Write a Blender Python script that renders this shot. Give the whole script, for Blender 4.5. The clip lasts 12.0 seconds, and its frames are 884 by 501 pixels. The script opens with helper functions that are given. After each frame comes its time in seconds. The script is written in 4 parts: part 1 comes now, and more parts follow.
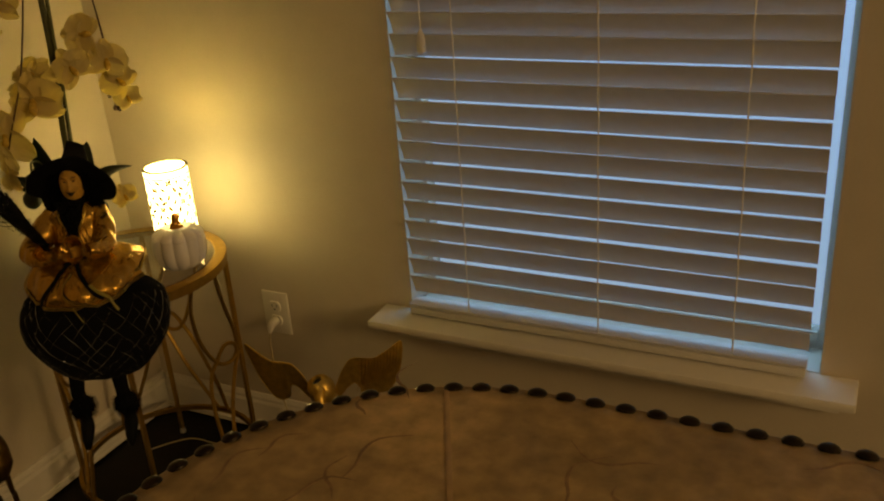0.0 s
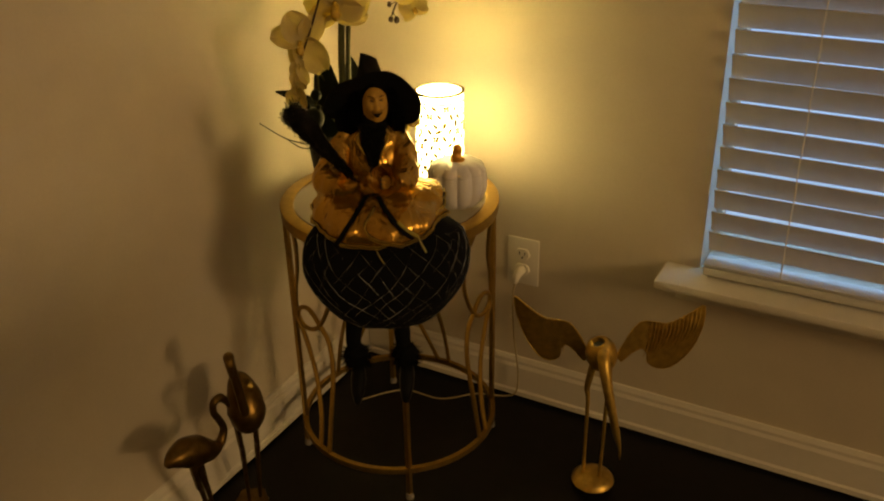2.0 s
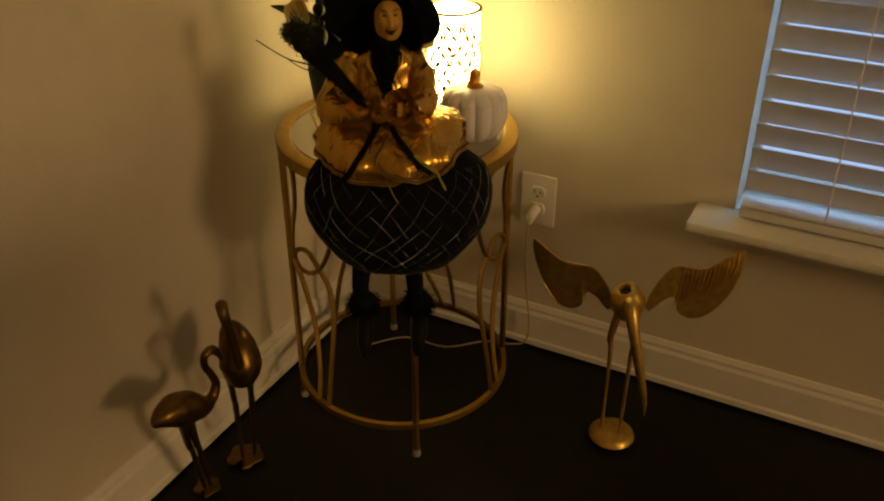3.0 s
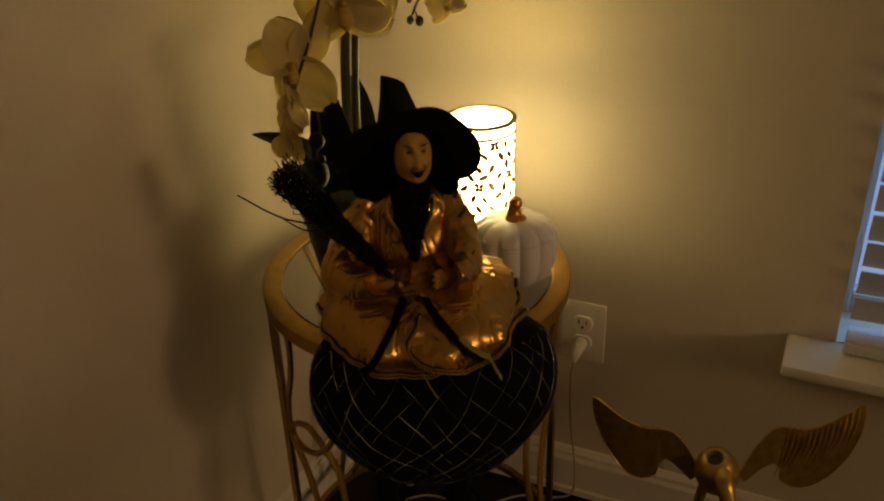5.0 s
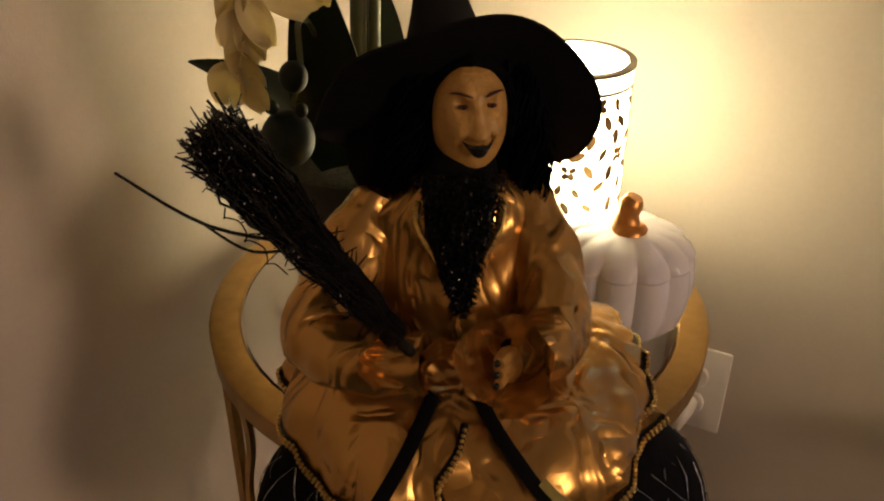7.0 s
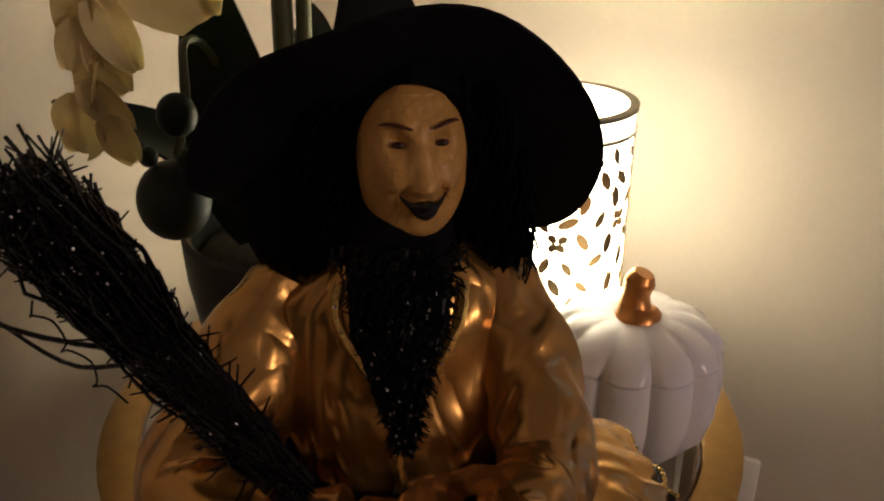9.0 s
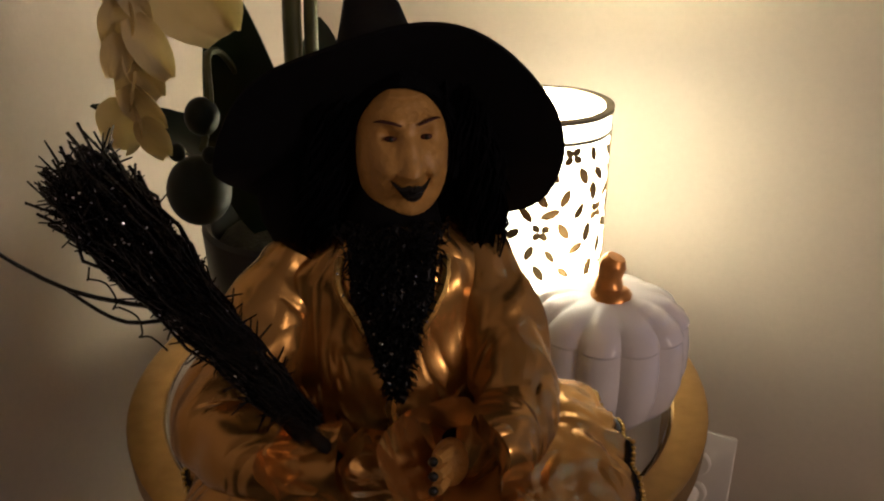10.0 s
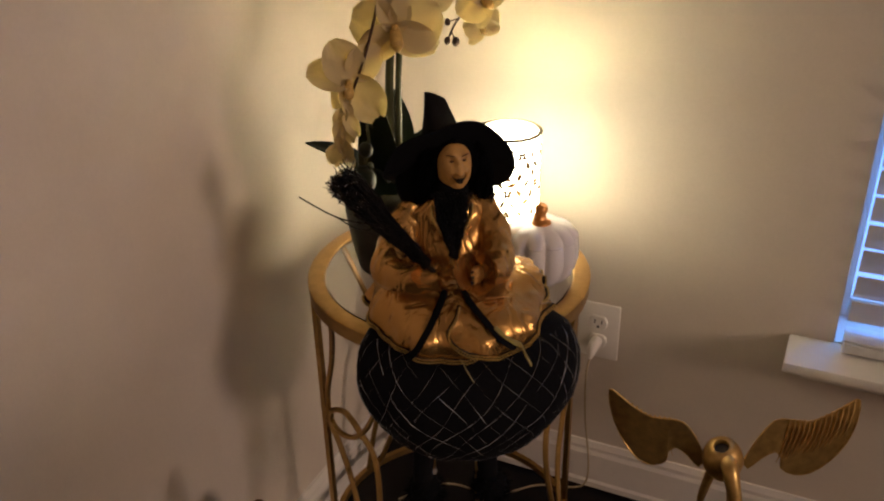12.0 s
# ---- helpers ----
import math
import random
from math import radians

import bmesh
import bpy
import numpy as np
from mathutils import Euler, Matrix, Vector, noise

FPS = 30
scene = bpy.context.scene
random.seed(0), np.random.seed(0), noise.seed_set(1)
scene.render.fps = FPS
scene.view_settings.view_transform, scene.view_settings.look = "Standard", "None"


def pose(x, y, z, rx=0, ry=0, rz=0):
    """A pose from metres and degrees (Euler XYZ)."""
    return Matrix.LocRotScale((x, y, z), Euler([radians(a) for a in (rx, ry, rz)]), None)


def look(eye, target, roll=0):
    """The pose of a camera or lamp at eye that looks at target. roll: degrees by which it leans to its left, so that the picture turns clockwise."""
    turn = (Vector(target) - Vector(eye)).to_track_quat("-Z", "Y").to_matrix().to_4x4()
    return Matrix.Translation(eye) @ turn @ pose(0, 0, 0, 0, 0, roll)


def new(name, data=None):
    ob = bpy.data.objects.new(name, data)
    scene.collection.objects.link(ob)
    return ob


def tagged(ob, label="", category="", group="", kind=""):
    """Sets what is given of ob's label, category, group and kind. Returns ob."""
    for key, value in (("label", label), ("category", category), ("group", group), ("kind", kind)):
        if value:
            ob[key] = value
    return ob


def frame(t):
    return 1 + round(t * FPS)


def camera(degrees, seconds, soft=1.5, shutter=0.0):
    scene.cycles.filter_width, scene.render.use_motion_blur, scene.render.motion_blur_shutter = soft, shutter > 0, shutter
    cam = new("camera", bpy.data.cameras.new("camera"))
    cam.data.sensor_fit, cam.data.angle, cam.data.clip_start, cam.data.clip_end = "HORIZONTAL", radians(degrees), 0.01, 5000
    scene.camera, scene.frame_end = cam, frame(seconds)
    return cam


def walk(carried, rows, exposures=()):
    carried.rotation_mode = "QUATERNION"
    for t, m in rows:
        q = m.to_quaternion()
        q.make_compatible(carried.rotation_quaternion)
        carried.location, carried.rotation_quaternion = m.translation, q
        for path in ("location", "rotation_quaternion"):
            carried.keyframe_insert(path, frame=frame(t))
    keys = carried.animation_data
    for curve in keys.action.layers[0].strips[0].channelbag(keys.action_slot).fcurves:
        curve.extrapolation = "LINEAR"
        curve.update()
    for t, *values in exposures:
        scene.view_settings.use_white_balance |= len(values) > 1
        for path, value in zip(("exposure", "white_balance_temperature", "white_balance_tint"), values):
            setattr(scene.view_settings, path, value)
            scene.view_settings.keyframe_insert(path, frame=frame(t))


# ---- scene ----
cam = camera(52.2, 12.0, soft=2.1)
PATH = [
    (0, (1.778, -1.635, 1.398), (0.935, -0.005, 0.603), -4.2),
    (0.5, (1.618, -1.638, 1.395), (0.699, -0.044, 0.611), -3.8),
    (1, (1.427, -1.712, 1.396), (0.536, -0.106, 0.604), -2.7),
    (1.5, (1.279, -1.75, 1.37), (0.389, -0.154, 0.557), -1.3),
    (2, (1.178, -1.697, 1.335), (0.312, -0.14, 0.426), -1.1),
    (2.5, (1.089, -1.623, 1.29), (0.275, -0.11, 0.267), -0.5),
    (3, (1.046, -1.598, 1.26), (0.258, -0.077, 0.229), 0.1),
    (3.2, (1.03, -1.57, 1.288), (0.255, -0.043, 0.255), -0.0),
    (4.8, (0.832, -1.358, 1.259), (0.085, 0.236, 0.31), -1.4),
    (5, (0.79, -1.291, 1.249), (0.04, 0.298, 0.294), -1.9),
    (5.5, (0.719, -1.117, 1.198), (-0.052, 0.441, 0.21), -1.6),
    (6, (0.671, -1.012, 1.158), (-0.139, 0.492, 0.119), -1.4),
    (6.5, (0.635, -0.949, 1.119), (-0.186, 0.558, 0.093), -0.5),
    (7, (0.575, -0.892, 1.059), (-0.222, 0.629, 0.034), 0.4),
    (7.5, (0.545, -0.839, 1.042), (-0.264, 0.755, 0.145), 0.6),
    (7.7, (0.537, -0.818, 1.027), (-0.269, 0.774, 0.125), 0.6),
    (9.3, (0.526, -0.748, 0.983), (-0.293, 0.853, 0.106), -0.2),
    (9.5, (0.533, -0.759, 0.982), (-0.292, 0.836, 0.102), -0.3),
    (10, (0.565, -0.804, 1.002), (-0.266, 0.795, 0.135), -0.4),
    (10.5, (0.623, -0.885, 1.063), (-0.198, 0.714, 0.186), -0.6),
    (11, (0.698, -1.029, 1.156), (-0.14, 0.544, 0.249), -1.0),
    (11.5, (0.761, -1.224, 1.246), (-0.048, 0.36, 0.332), -1.0),
    (12, (0.798, -1.407, 1.293), (0.037, 0.188, 0.358), -1.2),
]
EXPOSURES = [
    (0.0, -0.84, 11500, -6), (0.5, -0.97, 11400, -4), (1.0, -1.02, 11300, -2), (1.5, -1.02, 11000, -1), (2.0, -0.42, 10600, -3), (3.0, -0.37, 10000, 0), (5.0, -1.15, 8500, 5), (5.5, -0.65, 7300, 7), (6.0, -0.17, 6400, 10), (6.5, 0.0, 6200, 13),
    (7.5, -0.08, 5800, 16.5), (9.5, -0.42, 5300, 18.5), (10.5, -0.40, 5300, 18.5), (11.5, -0.26, 5450, 17.5), (12.0, 0.12, 5450, 17.5),
]
walk(cam, [(t, look(eye, target, roll)) for t, eye, target, roll in PATH], EXPOSURES)

# ---- world, lamps, exposure ----
world = bpy.data.worlds.new("dusk")
scene.world = world
world.use_nodes = True
wn = world.node_tree.nodes
sky = wn.new("ShaderNodeTexSky")
sky.sky_type = "NISHITA"
sky.sun_disc = False
sky.sun_elevation, sky.sun_rotation = radians(2.0), radians(200.0)
world.node_tree.links.new(sky.outputs[0], wn["Background"].inputs[0])
wn["Background"].inputs[1].default_value = 0.1


def lamp_of(name, kind, at, target, energy, colour, size):
    l = bpy.data.lights.new(name, kind)
    l.energy, l.color = energy, colour
    if kind == "AREA":
        l.shape, l.size, l.size_y = "RECTANGLE", size[0], size[1]
    else:
        l.shadow_soft_size = size
    o = new(name, l)
    o.matrix_basis = look(at, target)
    return o


SHADE_GLOW = 18.0
lamp_of("bulb_light", "POINT", (0.3255, -0.164, 0.785), (0.3255, -0.164, 0), 0.7, (1.0, 0.82, 0.41), 0.016)
lamp_of("window_sky", "AREA", (1.285, 0.80, 2.25), (1.285, 0.0, 0.95), 50.0, (0.18, 0.44, 1.0), (1.4, 1.0))
lamp_of("room_light", "AREA", (5.6, -1.9, 2.06), (0.2, -0.6, 0.5), 72.0, (1.0, 0.69, 0.455), (0.85, 0.85))
# added fill with no known fixture, softens the bar table's shadow on the wall
lamp_of("unseen_fill", "AREA", (3.4, -3.2, 2.36), (1.0, -0.9, 0.3), 9.0, (1.0, 0.69, 0.46), (1.6, 0.9))


# ---- materials ----
def mat(name, colour, rough=0.6, metal=0.0, grain=0.0, scale=40.0, bump=0.0, blotch=0.0, spec=0.5, sheen=0.0, random_part=0.0):
    """A surface with fine grain, broad blotches and relief, in metres."""
    m = bpy.data.materials.new(name)
    m.use_nodes = True
    nt = m.node_tree
    b = nt.nodes["Principled BSDF"]
    b.inputs["Base Color"].default_value = (*colour, 1)
    b.inputs["Roughness"].default_value = rough
    b.inputs["Metallic"].default_value = metal
    b.inputs["Specular IOR Level"].default_value = spec
    b.inputs["Sheen Weight"].default_value = sheen
    co = nt.nodes.new("ShaderNodeTexCoord")
    last = None

    def mixed(fac, amount, src):
        mx = nt.nodes.new("ShaderNodeMix")
        mx.data_type, mx.blend_type = "RGBA", "MULTIPLY"
        mx.inputs[0].default_value = 1.0
        rp = nt.nodes.new("ShaderNodeMapRange")
        rp.inputs["From Min"].default_value, rp.inputs["From Max"].default_value = 0.25, 0.75
        rp.inputs["To Min"].default_value, rp.inputs["To Max"].default_value = 1 - amount, 1 + amount * 0.5
        nt.links.new(fac, rp.inputs["Value"])
        if src is None:
            mx.inputs[6].default_value = (*colour, 1)
        else:
            nt.links.new(src, mx.inputs[6])
        nt.links.new(rp.outputs[0], mx.inputs[7])
        return mx.outputs[2]

    def noisy(sc, detail=4.0):
        n = nt.nodes.new("ShaderNodeTexNoise")
        n.inputs["Scale"].default_value, n.inputs["Detail"].default_value = sc, detail
        nt.links.new(co.outputs["Object"], n.inputs["Vector"])
        return n.outputs["Fac"]

    if grain:
        last = mixed(noisy(scale), grain, last)
    if blotch:
        last = mixed(noisy(scale / 12, 3.0), blotch, last)
    if random_part:
        oi = nt.nodes.new("ShaderNodeObjectInfo")
        last = mixed(oi.outputs["Random"], random_part, last)
    if last is not None:
        nt.links.new(last, b.inputs["Base Color"])
    if bump:
        bp = nt.nodes.new("ShaderNodeBump")
        bp.inputs["Strength"].default_value, bp.inputs["Distance"].default_value = bump, 0.002
        nt.links.new(noisy(scale * 2), bp.inputs["Height"])
        nt.links.new(bp.outputs[0], b.inputs["Normal"])
    return m


def glow(name, colour, strength):
    m = bpy.data.materials.new(name)
    m.use_nodes = True
    b = m.node_tree.nodes["Principled BSDF"]
    b.inputs["Base Color"].default_value = (*colour, 1)
    b.inputs["Emission Color"].default_value = (*colour, 1)
    b.inputs["Emission Strength"].default_value = strength
    return m


WALL = mat("wall paint", (0.62, 0.55, 0.45), 0.62, grain=0.03, scale=160, bump=0.12, blotch=0.04)
TRIM = mat("white trim paint", (0.74, 0.7, 0.63), 0.4, grain=0.03, scale=60, bump=0.04, blotch=0.05)
CEIL = mat("ceiling paint", (0.7, 0.68, 0.64), 0.9, grain=0.04, scale=120, bump=0.2)
FLOOR = mat("dark stained oak", (0.007, 0.0055, 0.0045), 0.5, spec=0.2, grain=0.35, scale=30, bump=0.06, blotch=0.3)


# ---- mesh helpers ----
def mesh_of(name, bm, material, smooth=True):
    me = bpy.data.meshes.new(name)
    bm.normal_update()
    for f in bm.faces:
        f.smooth = smooth
    bm.to_mesh(me)
    bm.free()
    for m in (material if isinstance(material, (list, tuple)) else [material]):
        me.materials.append(m)
    if smooth:
        me.set_sharp_from_angle(angle=radians(40))
    return me


def part(name, bm, material, parent=None, label="", m=None, smooth=True):
    """Links a bmesh as one mesh object, under a thing or a part where one is given."""
    ob = new(name, mesh_of(name, bm, material, smooth))
    if parent is not None:
        ob.parent = parent
    if m is not None:
        ob.matrix_basis = m
    if label:
        tagged(ob, label)
    return ob


def thing(name, at, label, category, group="", kind="", turn=0.0):
    e = new(name)
    e.empty_display_size = 0.05
    e.matrix_basis = pose(*at, 0, 0, turn)
    return tagged(e, label, category, group, kind)


def box(x0, y0, z0, x1, y1, z1, bevel=0.0, bm=None):
    bm2 = bmesh.new()
    bmesh.ops.create_cube(bm2, size=1, matrix=Matrix.LocRotScale(((x0 + x1) / 2, (y0 + y1) / 2, (z0 + z1) / 2), None, (x1 - x0, y1 - y0, z1 - z0)))
    if bevel:
        bmesh.ops.bevel(bm2, geom=bm2.edges[:], offset=bevel, segments=2, affect="EDGES", profile=0.5)
    return bm2 if bm is None else joined(bm, bm2)


def joined(bm, other, index=None, m=None):
    """Adds other to bm, with a material index and a pose if given."""
    if m is not None:
        bmesh.ops.transform(other, matrix=m, verts=other.verts[:])
    table = {v: bm.verts.new(v.co) for v in other.verts}
    for f in other.faces:
        g = bm.faces.new([table[v] for v in f.verts])
        g.material_index = f.material_index if index is None else index
    other.free()
    return bm


def lathe(profile, n=32, closed=False):
    """A turned form from (radius, height) pairs, about z."""
    bm = bmesh.new()
    rings = []
    for r, z in profile:
        if r < 1e-6:
            rings.append([bm.verts.new((0, 0, z))])
        else:
            rings.append([bm.verts.new((r * math.cos(2 * math.pi * k / n), r * math.sin(2 * math.pi * k / n), z)) for k in range(n)])
    pairs = list(zip(rings, rings[1:]))
    if closed:
        pairs.append((rings[-1], rings[0]))
    for a, b in pairs:
        for k in range(n):
            j = (k + 1) % n
            if len(a) == 1 and len(b) > 1:
                bm.faces.new((a[0], b[j], b[k]))
            elif len(b) == 1 and len(a) > 1:
                bm.faces.new((a[k], a[j], b[0]))
            elif len(a) > 1:
                bm.faces.new((a[k], a[j], b[j], b[k]))
    bmesh.ops.recalc_face_normals(bm, faces=bm.faces[:])
    return bm


def tube(points, radius, n=8, flat=1.0, caps=True, smooth_steps=0):
    """A bar along points. radius: one number or one for each point; flat: breadth across against along."""
    pts = [Vector(p) for p in points]
    rad = list(radius) if isinstance(radius, (list, tuple)) else [radius] * len(pts)
    if smooth_steps and len(pts) > 2:
        fine, fr = [], []
        for i in range(len(pts) - 1):
            p0, p1, p2, p3 = pts[max(i - 1, 0)], pts[i], pts[i + 1], pts[min(i + 2, len(pts) - 1)]
            for s in range(smooth_steps):
                u = s / smooth_steps
                fine.append(0.5 * (2 * p1 + (p2 - p0) * u + (2 * p0 - 5 * p1 + 4 * p2 - p3) * u * u + (3 * p1 - p0 - 3 * p2 + p3) * u ** 3))
                fr.append(rad[i] * (1 - u) + rad[i + 1] * u)
        pts, rad = fine + [pts[-1]], fr + [rad[-1]]
    bm = bmesh.new()
    rings = []
    side = None
    for i, p in enumerate(pts):
        d = (pts[min(i + 1, len(pts) - 1)] - pts[max(i - 1, 0)]).normalized()
        if side is None:
            side = d.orthogonal().normalized() if abs(d.z) > 0.95 else d.cross(Vector((0, 0, 1))).normalized()
        side = (side - d * side.dot(d)).normalized()
        up = d.cross(side)
        rings.append([bm.verts.new(p + rad[i] * (math.cos(a) * side + flat * math.sin(a) * up)) for a in [2 * math.pi * (k + 0.5) / n for k in range(n)]])
    for a, b in zip(rings, rings[1:]):
        for k in range(n):
            bm.faces.new((a[k], a[(k + 1) % n], b[(k + 1) % n], b[k]))
    if caps:
        bm.faces.new(rings[0][::-1])
        bm.faces.new(rings[-1])
    bmesh.ops.recalc_face_normals(bm, faces=bm.faces[:])
    return bm


def ball(rx, ry, rz, at=(0, 0, 0), seg=20, rings=12):
    bm = bmesh.new()
    bmesh.ops.create_uvsphere(bm, u_segments=seg, v_segments=rings, radius=1, matrix=Matrix.LocRotScale(at, None, (rx, ry, rz)))
    return bm


# ---- the room ----
X1, Y1, ZC, TH = 6.4, -3.8, 2.45, 0.14
WX0, WX1, WZ0, WZ1 = 0.845, 1.728, 0.441, 1.95


def structure(name, bm, material, label, category, smooth=False):
    return tagged(part(name, bm, material, None, "", None, smooth), label, category, "", "structure")


wn_bm = box(-TH, 0, 0, WX0, TH, ZC)
for b in ((WX1, 0, 0, X1 + TH, TH, ZC), (WX0, 0, 0, WX1, TH, WZ0), (WX0, 0, WZ1, WX1, TH, ZC)):
    box(*b, bm=wn_bm)
structure("wall_north", wn_bm, WALL, "beige painted wall with a window in it", "wall")
structure("wall_west", box(-TH, Y1 - TH, 0, 0, 0, ZC), WALL, "beige painted wall beside the side table", "wall")
structure("wall_east", box(X1, Y1 - TH, 0, X1 + TH, 0, ZC), WALL, "plain beige painted wall", "wall")
structure("wall_south", box(0, Y1 - TH, 0, X1, Y1, ZC), WALL, "plain beige painted wall", "wall")
structure("ceiling", box(-TH, Y1 - TH, ZC, X1 + TH, TH, ZC + 0.1), CEIL, "plain white ceiling", "ceiling")
floor = structure("floor", box(-TH, Y1 - TH, -0.12, X1 + TH, TH, -0.008), FLOOR, "dark stained wooden floor", "floor")


def moulding(x0, x1, length_axis, name, label):
    """A baseboard of 0.105 m with a stepped top and a shoe."""
    prof = [(0, 0), (0.018, 0), (0.018, 0.012), (0.013, 0.016), (0.013, 0.078), (0.009, 0.086), (0.009, 0.094), (0.004, 0.104), (0, 0.105)]
    bm = bmesh.new()
    ends = []
    for s, mit in ((x0, 1), (x1, -1)):
        ring = []
        for d, z in prof:
            if length_axis == "x":
                ring.append(bm.verts.new((s, -d, z)))
            else:
                ring.append(bm.verts.new((d, s, z)))
        ends.append(ring)
    n = len(prof)
    for k in range(n):
        bm.faces.new((ends[0][k], ends[0][(k + 1) % n], ends[1][(k + 1) % n], ends[1][k]))
    bm.faces.new(ends[0])
    bm.faces.new(ends[1][::-1])
    bmesh.ops.recalc_face_normals(bm, faces=bm.faces[:])
    return structure(name, bm, TRIM, label, "baseboard")


moulding(0.018, X1, "x", "baseboard", "white moulded baseboard along the window wall")
moulding(Y1, 0.0, "y", "baseboard", "white moulded baseboard along the side wall")

# ---- window, sill and blind ----
GLASS = bpy.data.materials.new("clear glass")
GLASS.use_nodes = True
g = GLASS.node_tree.nodes["Principled BSDF"]
g.inputs["Transmission Weight"].default_value, g.inputs["Roughness"].default_value, g.inputs["IOR"].default_value = 1.0, 0.0, 1.45
BLIND = mat("white faux wood", (0.60, 0.59, 0.585), 0.42, grain=0.05, scale=50, bump=0.05)
CORD = mat("white woven cord", (0.8, 0.78, 0.72), 0.8, grain=0.2, scale=400)

win = tagged(new("window_1"), "white framed window behind a closed slatted blind", "window", "", "structure")
FW = 0.014
fr = box(WX0, 0.095, WZ0, WX0 + FW, 0.135, WZ1, 0.003)
for b in ((WX1 - FW, 0.095, WZ0, WX1, 0.135, WZ1), (WX0 + FW, 0.095, WZ0, WX1 - FW, 0.135, WZ0 + 0.04), (WX0 + FW, 0.095, WZ1 - 0.035, WX1 - FW, 0.135, WZ1), (WX0 + FW, 0.1, 1.18, WX1 - FW, 0.13, 1.215)):
    box(*b, 0.003, bm=fr)
part("window_frame", fr, TRIM, win, "white painted frame")
for z0, z1 in ((WZ0 + 0.04, 1.18), (1.215, WZ1 - 0.035)):
    pane = part("pane", box(WX0 + FW, 0.112, z0, WX1 - FW, 0.117, z1), GLASS, win, "clear glass", None, False)
    pane.visible_shadow = False
sill = box(0.776, -0.095, 0.425, 1.797, 0.0, 0.445, 0.004)
box(WX0 + 0.002, 0.002, 0.4425, WX1 - 0.002, 0.095, 0.445, bm=sill)
part("window_sill", sill, TRIM, win, "white painted sill board")
ap = box(0.804, -0.016, 0.370, 1.769, 0.0, 0.425, 0.003)
box(0.804, -0.022, 0.409, 1.769, -0.016, 0.425, 0.002, bm=ap)
part("apron", ap, TRIM, win, "white moulding under the sill")

dusk = glow("blue dusk", (0.30, 0.50, 1.0), 1.6)
backdrop = part("backdrop", box(-1.2, 1.6, -1.6, 4.2, 1.62, 3.4), dusk, None, "", None, False)
tagged(backdrop, "plain blue dusk light outside the window", "backdrop", "", "structure")
BX0, BX1, BY = 0.858, 1.704, -0.012
blind = thing("window_blind", (0, 0, 0), "white slatted blind, tilted almost closed, in the window", "blind")
part("headrail", box(BX0, BY - 0.028, WZ1 - 0.05, BX1, BY + 0.028, WZ1 - 0.002, 0.003), BLIND, blind)
slat_bm = bmesh.new()
sec = []
for k in range(9):
    u = -1 + k / 4
    sec.append((0.0256 * u, 0.0022 * (1 - u * u)))
prev = None
for x in (BX0, BX1):
    ring = [slat_bm.verts.new((x, y, z + 0.0013)) for y, z in sec] + [slat_bm.verts.new((x, y, z - 0.0013)) for y, z in reversed(sec)]
    if prev:
        for k in range(len(ring)):
            slat_bm.faces.new((prev[k], prev[(k + 1) % len(ring)], ring[(k + 1) % len(ring)], ring[k]))
        slat_bm.faces.new(ring)
    else:
        slat_bm.faces.new(ring[::-1])
    prev = ring
bmesh.ops.recalc_face_normals(slat_bm, faces=slat_bm.faces[:])
slat_me = mesh_of("slat", slat_bm, BLIND)
random.seed(3)
SLAT_TILT, PITCH, LOW = -66.0, 0.0450, 0.5158
k = 0
while LOW + k * PITCH < WZ1 - 0.06:
    s = new("slat", slat_me)
    s.parent = blind
    s.matrix_basis = pose(0, BY, LOW + k * PITCH, SLAT_TILT + random.uniform(-1.2, 1.2), random.uniform(-0.08, 0.08), 0)
    k += 1
s = new("slat", slat_me)
s.parent = blind
s.matrix_basis = pose(0, BY, 0.4715, -3)
part("bottom_rail", box(BX0, BY - 0.026, 0.4490, BX1, BY + 0.026, 0.4680, 0.004), BLIND, blind)
for x in (1.006, 1.299, 1.568):
    pts = []
    for k in range(33):
        z = 0.472 + k * PITCH
        pts += [(x + 0.001 * math.sin(k * 2.1), BY - 0.021 - 0.0015 * (k % 2), z)]
    pts.append((x, BY - 0.02, WZ1 - 0.05))
    part("ladder_cord", tube(pts, 0.0016, 6), CORD, blind, "white woven cord")
TASX, TASZ = 0.943, 1.049
part("lift_cord", tube([(TASX, BY - 0.032, TASZ + 0.045), (TASX + 0.001, BY - 0.033, 1.5), (TASX, BY - 0.028, WZ1 - 0.03)], 0.0013, 6, smooth_steps=4), CORD, blind, "white woven cord")
part("tassel", lathe([(0, 0.0), (0.0085, 0.0), (0.0095, 0.003), (0.0085, 0.022), (0.0055, 0.040), (0.003, 0.046), (0, 0.047)], 18), BLIND, blind, "white cord tassel", pose(TASX, BY - 0.033, TASZ))

